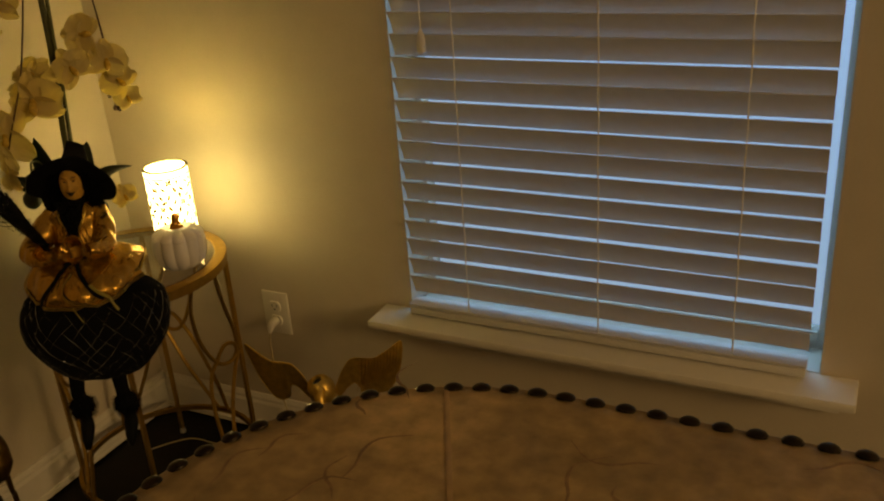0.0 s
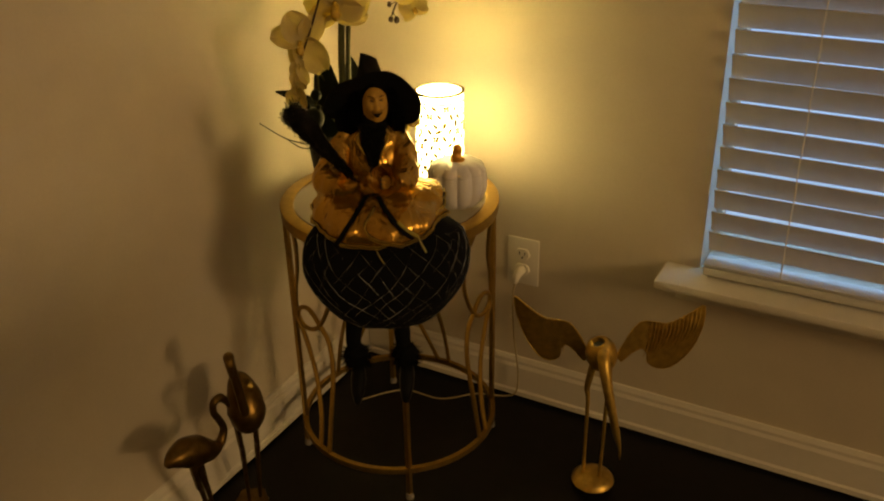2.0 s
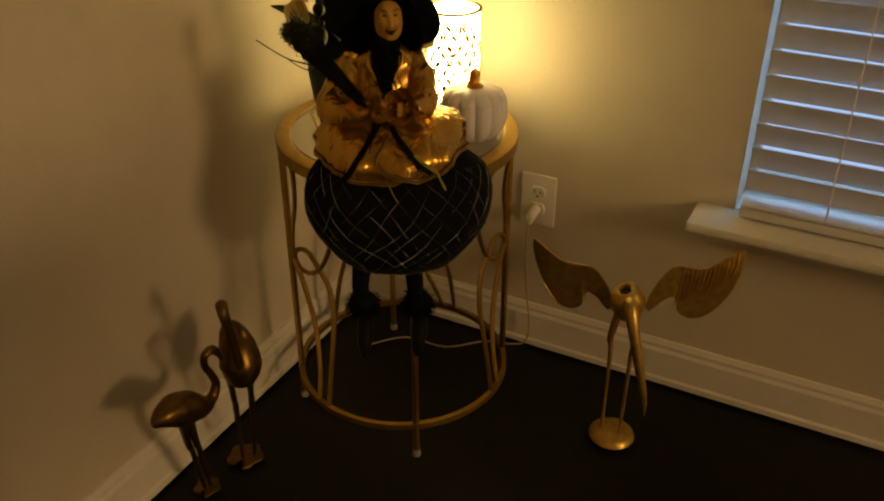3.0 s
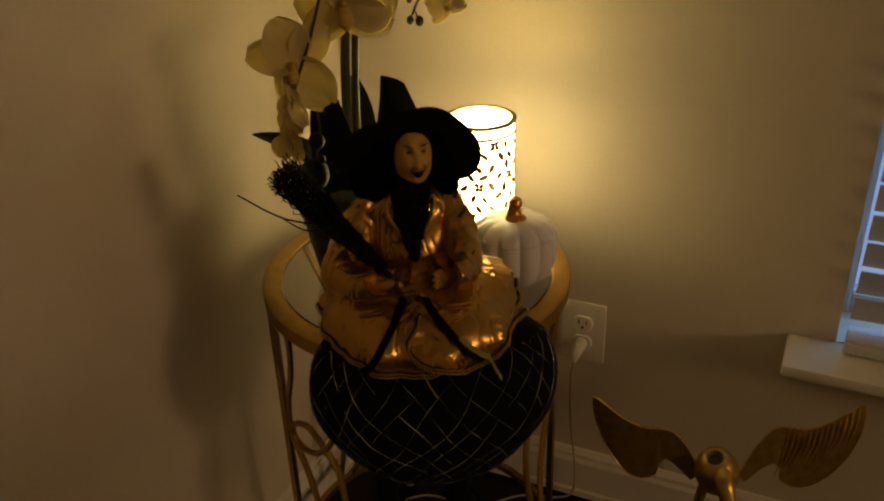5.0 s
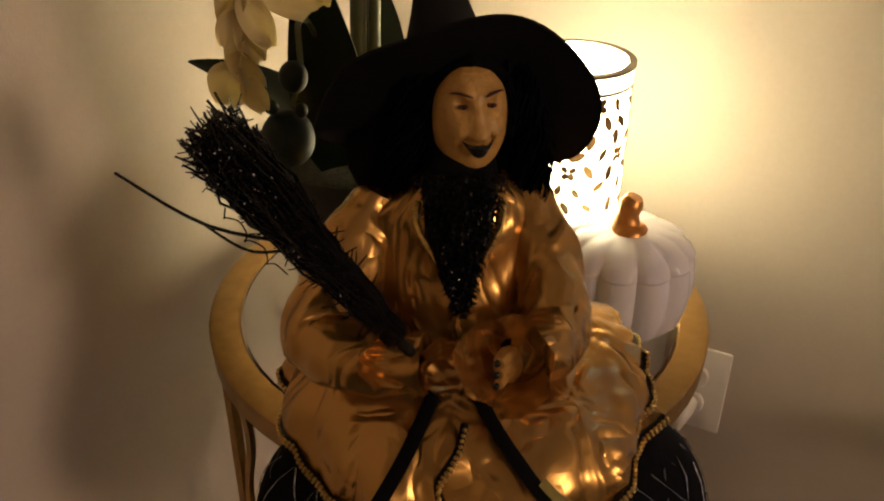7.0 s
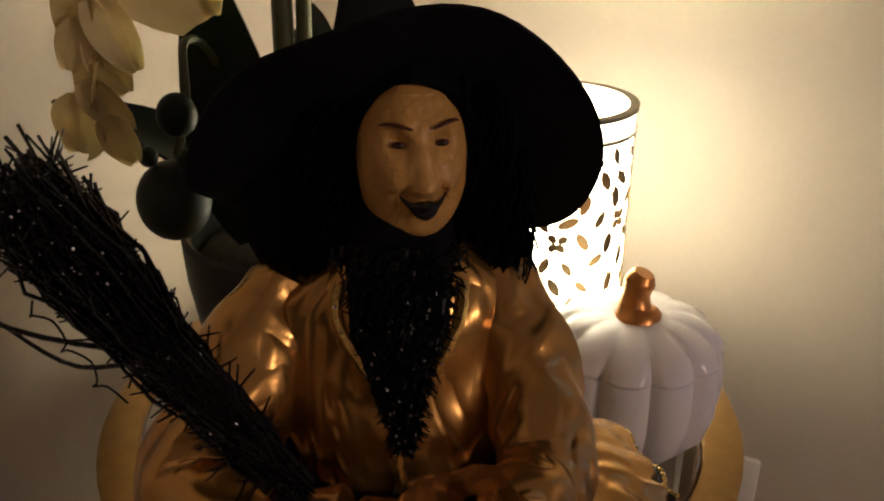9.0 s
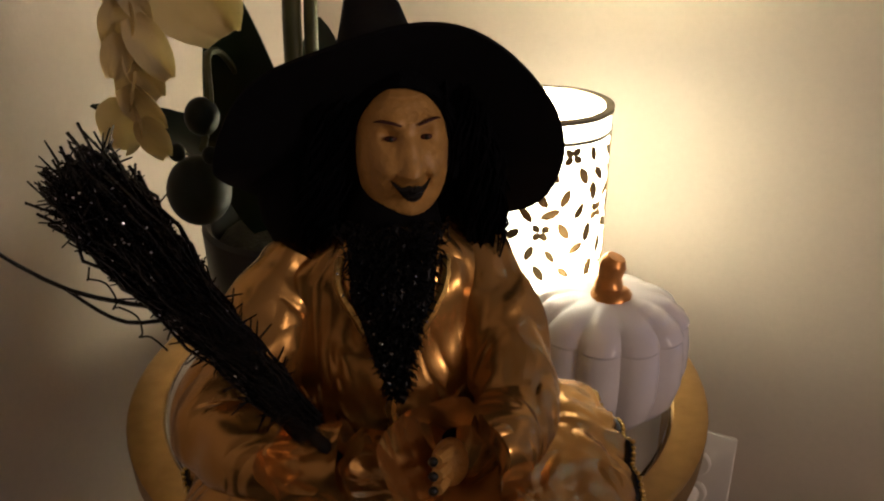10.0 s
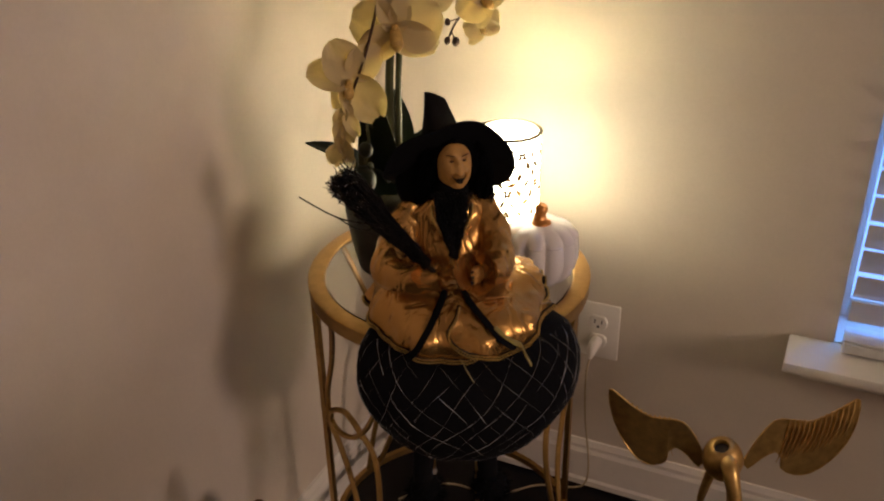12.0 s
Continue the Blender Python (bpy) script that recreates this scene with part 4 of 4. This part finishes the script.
for base, tip, w, sag, nrm in (((0.212, -0.325, 0.74), (0.230, -0.384, 0.928), 0.029, 0.012, (0.5, -0.85, 0.15)),
                               ((0.195, -0.318, 0.745), (0.139, -0.408, 0.842), 0.020, 0.020, (0.2, -0.4, 0.9)),
                               ((0.225, -0.285, 0.745), (0.262, -0.170, 0.802), 0.024, 0.030, (0.1, -0.3, 0.95)),
                               ((0.215, -0.275, 0.745), (0.165, -0.195, 0.86), 0.024, 0.02, (0.5, -0.7, 0.5)),
                               ((0.215, -0.320, 0.74), (0.262, -0.400, 0.80), 0.022, 0.02, (0.3, -0.3, 0.9))):
    part("leaf", leaf_mesh(base, tip, w, sag, nrm), GREEN, orchid, "dark green leaf")

# one petal of each kind, bent like a shallow spoon
def petal_mesh(length, width, cup, ripple):
    bm = bmesh.new()
    lays = []
    for lay in (0.0, 0.0007):
        grid = []
        for i in range(10):
            u = i / 9
            w = width * (math.sin(math.pi * (0.08 + 0.86 * u) ** 0.85) ** 0.6)
            grid.append([bm.verts.new((w * j / 4, length * u, lay + cup * (abs(j) / 4) ** 2 * 0.5 - cup * u * u + ripple * math.sin(j * 1.7 + u * 7) * u)) for j in range(-4, 5)])
        lays.append(grid)
    for grid in lays:
        for i in range(9):
            for j in range(8):
                bm.faces.new((grid[i][j], grid[i][j + 1], grid[i + 1][j + 1], grid[i + 1][j]))
    bmesh.ops.recalc_face_normals(bm, faces=bm.faces[:])
    me = mesh_of("petal", bm, PETAL)
    me.set_sharp_from_angle(angle=radians(120))
    return me


BROAD = [petal_mesh(0.046, 0.030, 0.010, 0.0018), petal_mesh(0.045, 0.028, 0.014, 0.0028)]
NARROW = [petal_mesh(0.045, 0.017, 0.010, 0.0015), petal_mesh(0.043, 0.018, 0.015, 0.002)]
lip_bm = tube([(0, 0, 0), (0, -0.004, 0.008), (0, -0.012, 0.012), (0, -0.019, 0.009)], [0.004, 0.006, 0.007, 0.002], 10, smooth_steps=3)
joined(lip_bm, ball(0.0035, 0.0035, 0.006, (0, 0.003, 0.007), 10, 8))
LIP_ME = mesh_of("lip", lip_bm, LIPY)
random.seed(9)


def blossom(at, faces, size=1.0, roll=0.0, open_=1.0):
    e = new("blossom")
    e.parent = orchid
    e.matrix_basis = Matrix.Translation(at) @ Vector(faces).to_track_quat("Z", "Y").to_matrix().to_4x4() @ pose(0, 0, 0, 0, 0, roll) @ Matrix.Scale(size, 4)
    for a, kinds in ((0, NARROW), (125, NARROW), (-125, NARROW), (68, BROAD), (-68, BROAD)):
        p = new("petal", random.choice(kinds))
        p.parent = e
        lift = (1 - open_) * 70 + random.uniform(-12, 10)
        z = 0.0012 if kinds is BROAD else 0.0
        p.matrix_basis = pose(0, 0, z, 0, 0, a + random.uniform(-8, 8)) @ pose(0, 0, 0, lift, random.uniform(-8, 8), 0)
    p = new("lip", LIP_ME)
    p.parent = e
    tagged(p, "yellow throat")
    return e


CAMW = (0.5, -0.85, 0.2)
for at, faces, size, roll, op in (
        ((0.350, -0.290, 0.780), (0.75, -0.6, 0.2), 0.62, 20, 0.8),
        ((0.286, -0.405, 1.012), (0.45, -0.88, 0.05), 1.3, 5, 1.0),
        ((0.262, -0.372, 1.055), (0.2, -0.8, 0.4), 1.0, -25, 0.9),
        ((0.318, -0.325, 1.062), (0.7, -0.6, 0.2), 0.95, 30, 0.9),
        ((0.332, -0.245, 1.060), (0.8, -0.5, 0.2), 1.0, -10, 0.9),
        ((0.322, -0.212, 1.012), (0.6, -0.6, 0.1), 0.9, 45, 0.8),
        ((0.306, -0.182, 0.968), (0.75, -0.5, -0.1), 0.7, 15, 0.6),
        ((0.300, -0.262, 1.115), (0.5, -0.7, 0.5), 1.0, 80, 0.9),
        ((0.180, -0.405, 1.150), (0.1, -0.9, 0.2), 1.0, 30, 0.9),
        ((0.196, -0.360, 1.190), (0.4, -0.8, 0.3), 0.95, 0, 0.9)):
    blossom(at, faces, size, roll, op)

# drooping blossom with a chain of crumpled petals under it
def loose_petal(holder, kinds, base, tip, normal, wide=1.0):
    b, t2 = Vector(base), Vector(tip)
    ay = (t2 - b).normalized()
    ax2 = ay.cross(Vector(normal)).normalized()
    az = ax2.cross(ay)
    q = (t2 - b).length / 0.045
    p = new("petal", random.choice(kinds))
    p.parent = holder
    p.matrix_basis = Matrix.Translation(b) @ Matrix(((ax2.x, ay.x, az.x, 0), (ax2.y, ay.y, az.y, 0), (ax2.z, ay.z, az.z, 0), (0, 0, 0, 1))) @ Matrix.Diagonal((q * wide, q, q, 1))


droop = new("blossom")
droop.parent = orchid
for kinds, base, tip, nrm, wide in (
        (NARROW, (0.245, -0.452, 0.960), (0.274, -0.436, 0.896), (0.40, -0.88, 0.15), 1.0),
        (NARROW, (0.247, -0.452, 0.958), (0.199, -0.479, 0.972), (0.35, -0.70, 0.60), 1.1),
        (BROAD, (0.246, -0.452, 0.958), (0.228, -0.462, 1.004), (0.45, -0.80, 0.35), 0.8),
        (NARROW, (0.247, -0.450, 0.962), (0.275, -0.432, 0.996), (0.5, -0.80, 0.2), 1.2),
        (NARROW, (0.243, -0.456, 0.958), (0.228, -0.466, 0.918), (0.2, -0.9, 0.3), 0.9)):
    loose_petal(droop, kinds, base, tip, nrm, wide)
lp = new("lip", LIP_ME)
lp.parent = droop
lp.matrix_basis = Matrix.Translation((0.244, -0.456, 0.955)) @ Vector((0.4, -0.8, -0.2)).to_track_quat("Z", "Y").to_matrix().to_4x4()
tagged(lp, "yellow throat")
for k in range(9):
    u = k / 8
    c = Vector((0.238 - 0.010 * u, -0.464 + 0.008 * u, 0.932 - 0.072 * u)) + Vector((random.uniform(-0.004, 0.004), random.uniform(-0.003, 0.003), 0))
    side = -1 if k % 2 else 1
    tip = c + Vector((0.011 * side + random.uniform(-0.003, 0.003), 0.006 * side, -0.022 - random.uniform(0, 0.010)))
    loose_petal(droop, NARROW, c, tip, (0.4 + 0.7 * side * random.random(), -0.8, random.uniform(-0.3, 0.5)), random.uniform(0.6, 1.0))

for pts, r in (([(0.245, -0.30, 1.40), (0.262, -0.34, 1.25), (0.268, -0.40, 1.08), (0.262, -0.44, 0.99), (0.243, -0.455, 0.93), (0.226, -0.455, 0.865)], 0.0019),
               ([(0.28, -0.26, 1.36), (0.315, -0.24, 1.24), (0.318, -0.225, 1.08), (0.290, -0.195, 1.00), (0.262, -0.176, 0.962), (0.252, -0.170, 0.945)], 0.0018),
               ([(0.245, -0.30, 1.41), (0.212, -0.34, 1.30), (0.186, -0.395, 1.18), (0.172, -0.418, 1.125)], 0.0018)):
    part("bud_stem", tube(pts, r, 6, smooth_steps=6), TWIG, orchid, "brown bud stem")
for p0, p1, r in (((0.256, -0.173, 0.952), (0.246, -0.166, 0.935), 0.0052), ((0.256, -0.173, 0.952), (0.262, -0.170, 0.936), 0.0058), ((0.272, -0.186, 0.975), (0.255, -0.184, 0.968), 0.0045), ((0.288, -0.196, 0.99), (0.312, -0.182, 0.985), 0.0015),
                   ((0.178, -0.412, 1.14), (0.160, -0.42, 1.128), 0.006), ((0.172, -0.418, 1.125), (0.171, -0.417, 1.108), 0.0058)):
    bs = part("bud", ball(r, r, r * 1.25, p1, 14, 10), TWIG, orchid, "small dark bud")
    part("bud_stalk", tube([p0, p1], 0.001, 5), TWIG, bs)
# grey-green fruit-like buds beside the hat
for at, r in (((0.246, -0.428, 0.8545), 0.0096), ((0.240, -0.431, 0.811), 0.0182), ((0.234, -0.438, 0.835), 0.0048), ((0.256, -0.436, 0.836), 0.0046)):
    part("bud", ball(r, r, r * 1.12, at, 24, 16), BUD, orchid, "round grey green bud")
part("bud_stem", tube([(0.215, -0.32, 0.75), (0.225, -0.37, 0.86), (0.24, -0.41, 0.885), (0.250, -0.425, 0.86), (0.245, -0.43, 0.835)], 0.0022, 6, smooth_steps=5), STALK, orchid)

# ---- metal birds ----
BRASS = mat("aged brass", (0.66, 0.43, 0.13), 0.36, 0.78, grain=0.3, scale=70, bump=0.12, blotch=0.35)
bird = thing("metal_bird", (0.720, -0.224, 0), "brass wading bird ornament with spread wings on a round foot", "ornament")
part("foot", lathe([(0, 0.001), (0.043, 0.001), (0.046, 0.004), (0.044, 0.010), (0.036, 0.017), (0.02, 0.022), (0, 0.023)], 32), BRASS, bird)
body = bmesh.new()
joined(body, lathe([(0, -0.042), (0.014, -0.039), (0.026, -0.026), (0.032, -0.006), (0.031, 0.012), (0.024, 0.028), (0.016, 0.034), (0.0125, 0.0345), (0.011, 0.030), (0.010, 0.012), (0, 0.010)], 28), None, pose(-0.003, 0.006, 0.322, 18, -8, 0))
part("body", body, BRASS, bird)
# near-black disc in the recess, its colour stands for the shade inside
part("hollow", lathe([(0, 0.024), (0.0108, 0.024), (0.0108, 0.0265), (0, 0.0265)], 16), OPENING_SHADE, bird, "dark disc for the shade inside the opening in the back", pose(-0.003, 0.006, 0.322, 18, -8, 0))
for dx, k in ((-0.022, 0.0), (0.018, 0.008)):
    part("leg", tube([(dx * 0.75, 0.004, 0.295), (dx * 1.2, 0.002 - k, 0.235), (dx, -0.002, 0.21), (dx * 0.95, -0.004, 0.10), (dx * 0.9, -0.008, 0.016)], [0.009, 0.0065, 0.0045, 0.0035, 0.004], 10, smooth_steps=5), BRASS, bird)
part("neck_and_bill", tube([(0.004, -0.010, 0.338), (0.014, -0.030, 0.330), (0.030, -0.045, 0.285), (0.048, -0.052, 0.225), (0.058, -0.052, 0.185), (0.066, -0.050, 0.150), (0.068, -0.048, 0.118)], [0.013, 0.013, 0.0105, 0.009, 0.0075, 0.0038, 0.001], 12, smooth_steps=6), BRASS, bird)


WING = [(0.000, 0.000), (0.018, 0.042), (0.040, 0.073), (0.062, 0.076), (0.090, 0.074), (0.120, 0.090), (0.146, 0.112), (0.158, 0.118), (0.157, 0.085), (0.146, 0.044), (0.128, 0.008), (0.104, -0.020), (0.080, -0.026), (0.060, -0.014), (0.058, 0.006), (0.046, 0.018), (0.026, 0.004), (0.008, -0.016)]


def wing(attach, way, tip_rise):
    w = Vector(way).normalized()
    nrm = w.cross(Vector((0, 0, 1))).normalized()
    bm = bmesh.new()

    def at(u, v, off):
        bend = 0.9 * u * u - 1.2 * v * v
        return Vector(attach) + w * u + Vector((0, 0, 1)) * (v + tip_rise * u) + nrm * (bend + off)
    front_, back_ = [bm.verts.new(at(u, v, 0.0011)) for u, v in WING], [bm.verts.new(at(u, v, -0.0011)) for u, v in WING]
    n = len(WING)
    bmesh.ops.triangulate(bm, faces=[bm.faces.new(front_), bm.faces.new(back_[::-1])])
    for k in range(n):
        bm.faces.new((front_[k], back_[k], back_[(k + 1) % n], front_[(k + 1) % n]))
    bmesh.ops.recalc_face_normals(bm, faces=bm.faces[:])
    ridges = bmesh.new()
    for k in range(13):
        u0 = 0.062 + k * 0.0074
        top = 0.078 if u0 < 0.095 else 0.078 + (u0 - 0.095) * 0.68
        low = 0.020 + 0.9 * max(0.0, u0 - 0.112) - 0.6 * max(0.0, 0.1 - u0)
        joined(ridges, tube([at(u0 - 0.012 * (1 - q) ** 2, low + (top - low) * q, 0.0015) for q in (0, 0.25, 0.5, 0.75, 1.0)], [0.0006, 0.0012, 0.0017, 0.0019, 0.0016], 6))
    # a finer rim along the outline
    joined(ridges, tube([at(u, v, 0.0) for u, v in WING + WING[:1]], 0.0019, 6, smooth_steps=2))
    wob = part("wing", bm, BRASS, bird)
    part("feather_ridges", ridges, BRASS, wob)


wing((0.028, 0.012, 0.325), (0.9, 0.43, 0), 0.0)
wing((-0.030, 0.006, 0.312), (-0.97, -0.16, 0), -0.085)


BRONZE = mat("dark bronze", (0.21, 0.12, 0.035), 0.3, 0.85, grain=0.4, scale=60, bump=0.15, blotch=0.6)


def flamingo(at, spec, label):
    f = thing("metal_flamingo", at, label, "ornament", "brass flamingos by the wall")
    foot = bmesh.new()
    ring = []
    for k in range(32):
        a = 2 * math.pi * k / 32 + 0.3
        r = spec["foot"] * (1 + 0.10 * math.sin(5 * a) - (0.55 if abs(((a - 4.9 + math.pi) % (2 * math.pi)) - math.pi) < 0.16 else 0))
        ring.append((r * math.cos(a), r * math.sin(a)))
    lo, hi = [foot.verts.new((x, y, 0.001)) for x, y in ring], [foot.verts.new((x * 0.96, y * 0.96, 0.0035)) for x, y in ring]
    mid = foot.verts.new((0, 0, 0.0045))
    for k in range(32):
        j = (k + 1) % 32
        foot.faces.new((lo[k], lo[j], hi[j], hi[k]))
        foot.faces.new((hi[k], hi[j], mid))
    foot.faces.new(lo[::-1])
    part("foot", foot, BRONZE, f, "leaf shaped brass foot")
    part("body", tube(spec["body"], spec["body_r"], 20, smooth_steps=5), BRONZE, f)
    part("neck", tube(spec["neck"], spec["neck_r"], 12, smooth_steps=6), BRONZE, f)
    for pts in spec["legs"]:
        part("leg", tube(pts, spec["leg_r"], 8, smooth_steps=4), BRONZE, f)
    return f


flamingo((0.102, -0.612, 0), dict(
    foot=0.034,
    body=[(0.010, -0.012, 0.325), (0.030, -0.022, 0.328), (0.052, -0.036, 0.312), (0.064, -0.046, 0.282), (0.062, -0.050, 0.258), (0.056, -0.05, 0.246)],
    body_r=[0.004, 0.022, 0.033, 0.037, 0.028, 0.007],
    neck=[(0.066, -0.056, 0.262), (0.078, -0.064, 0.290), (0.080, -0.072, 0.335), (0.078, -0.078, 0.385), (0.078, -0.084, 0.425), (0.084, -0.092, 0.440), (0.092, -0.100, 0.430), (0.094, -0.102, 0.405)],
    neck_r=[0.010, 0.0095, 0.0085, 0.008, 0.009, 0.0105, 0.0085, 0.003],
    legs=[[(0.042, -0.056, 0.27), (0.034, -0.044, 0.19), (0.028, -0.036, 0.165), (0.004, -0.012, 0.008)], [(0.064, -0.028, 0.262), (0.052, -0.018, 0.19), (0.044, -0.01, 0.165), (0.016, 0.008, 0.008)]],
    leg_r=[0.0075, 0.0055, 0.0062, 0.0035]), "brass flamingo ornament standing upright, its head bent down, by the wall")
flamingo((0.090, -0.712, 0), dict(
    foot=0.024,
    body=[(0.058, -0.142, 0.288), (0.060, -0.126, 0.293), (0.060, -0.098, 0.288), (0.060, -0.068, 0.272), (0.060, -0.038, 0.252), (0.060, -0.014, 0.244)],
    body_r=[0.004, 0.017, 0.028, 0.029, 0.020, 0.009],
    neck=[(0.060, -0.028, 0.248), (0.060, -0.008, 0.250), (0.061, 0.003, 0.272), (0.062, -0.006, 0.300), (0.064, -0.018, 0.325), (0.066, -0.016, 0.346), (0.068, 0.000, 0.348), (0.069, 0.012, 0.332), (0.070, 0.016, 0.316)],
    neck_r=[0.013, 0.0095, 0.0075, 0.007, 0.0065, 0.007, 0.0085, 0.006, 0.002],
    legs=[[(0.054, -0.080, 0.255), (0.046, -0.066, 0.18), (0.040, -0.056, 0.16), (0.0, -0.006, 0.008)], [(0.062, -0.070, 0.252), (0.054, -0.056, 0.18), (0.046, -0.046, 0.16), (0.008, 0.002, 0.008)]],
    leg_r=[0.0085, 0.006, 0.0055, 0.0035]), "smaller brass flamingo ornament with a lowered head, by the wall")

# ---- bar table with a nailhead edge ----
LEATHER = mat("scuffed tan leather", (0.54, 0.38, 0.21), 0.5, spec=0.4, grain=0.4, scale=60, bump=0.35, blotch=0.55)
NAIL = mat("dark bronze nailhead", (0.03, 0.02, 0.014), 0.35, 0.8, grain=0.3, scale=200)
SEAM = mat("leather seam", (0.5, 0.34, 0.21), 0.6, grain=0.2, scale=90)
SCUFF = mat("scuff mark", (0.33, 0.21, 0.125), 0.6, grain=0.4, scale=120)
WOODL = mat("dark stained leg", (0.04, 0.025, 0.016), 0.45, grain=0.3, scale=40, blotch=0.2)
QX0, QX1, QY0, QY1, QZ, QR = 1.332, 2.15, -1.80, -1.058, 1.010, 0.248
bar = thing("bar_table", (0, 0, 0), "tall table with a scuffed tan leather top and dark nailheads", "table")
edge = []
for cx, cy, a0 in ((QX1 - QR, QY1 - QR, 0), (QX0 + QR, QY1 - QR, 90), (QX0 + QR, QY0 + QR, 180), (QX1 - QR, QY0 + QR, 270)):
    for k in range(13):
        a = radians(a0 + k * 7.5)
        edge.append((cx + QR * math.cos(a), cy + QR * math.sin(a), math.cos(a), math.sin(a)))
top = bmesh.new()
rings = []
for inset, z in ((0.004, QZ - 0.036), (0.0, QZ - 0.030), (0.0, QZ - 0.012), (0.003, QZ - 0.004), (0.009, QZ), (0.03, QZ + 0.0012)):
    rings.append([top.verts.new((x - nx * inset, y - ny * inset, z)) for x, y, nx, ny in edge])
for r0, r1 in zip(rings, rings[1:]):
    for k in range(len(edge)):
        j = (k + 1) % len(edge)
        top.faces.new((r0[k], r0[j], r1[j], r1[k]))
top.faces.new(rings[-1])
top.faces.new(rings[0][::-1])
bmesh.ops.recalc_face_normals(top, faces=top.faces[:])
ttop = part("tabletop", top, LEATHER, bar, "scuffed tan leather top")
nail_me = mesh_of("nailhead", lathe([(0.0078, -0.001), (0.0078, 0.0006), (0.006, 0.0026), (0.003, 0.0038), (0, 0.004)], 12), NAIL)
acc, step = 0.0, 0.0236
for k in range(len(edge)):
    x0, y0, nx0, ny0 = edge[k]
    x1, y1, nx1, ny1 = edge[(k + 1) % len(edge)]
    seg = math.hypot(x1 - x0, y1 - y0)
    while acc < seg:
        u = acc / seg
        nl = new("nailhead", nail_me)
        nl.parent = ttop
        n3 = Vector((nx0 + (nx1 - nx0) * u, ny0 + (ny1 - ny0) * u, 3.0)).normalized()
        nl.matrix_basis = Matrix.Translation((x0 + (x1 - x0) * u - (nx0 + (nx1 - nx0) * u) * 0.011, y0 + (y1 - y0) * u - (ny0 + (ny1 - ny0) * u) * 0.011, QZ + 0.0002)) @ n3.to_track_quat("Z", "Y").to_matrix().to_4x4()
        acc += step
    acc -= seg
for sx, sgn in ((QX0 + 0.160, 1), (QX1 - 0.160, -1)):
    p0, p1 = Vector((sx, QY1 - 0.034, QZ + 0.0012)), Vector((sx + sgn * 0.070, QY1 - 0.175, QZ + 0.0014))
    part("seam", tube([p0, p0.lerp(p1, 0.5), p1], 0.0024, 6, flat=0.3), SEAM, ttop)
random.seed(31)
for k in range(16):
    c = Vector((random.uniform(QX0 + 0.05, QX0 + 0.5), random.uniform(QY1 - 0.22, QY1 - 0.04), QZ + 0.0013))
    a, ln = random.uniform(0, 3.1), random.uniform(0.02, 0.07)
    pts = [c + Vector((math.cos(a + 0.5 * math.sin(q * 3)) * ln * q, math.sin(a + 0.5 * math.sin(q * 3)) * ln * q, 0)) for q in (0, 0.25, 0.5, 0.75, 1)]
    part("scuff", tube(pts, [0.0003, 0.0012, 0.0016, 0.001, 0.0003], 5, flat=0.2, smooth_steps=3), SCUFF, ttop)
part("pedestal", lathe([(0, 0), (0.24, 0), (0.245, 0.012), (0.20, 0.03), (0.06, 0.05), (0.045, 0.10), (0.045, QZ - 0.08), (0.10, QZ - 0.036), (0, QZ - 0.036)], 40), WOODL, bar, "dark wooden pedestal", pose((QX0 + QX1) / 2, (QY0 + QY1) / 2, -0.008))
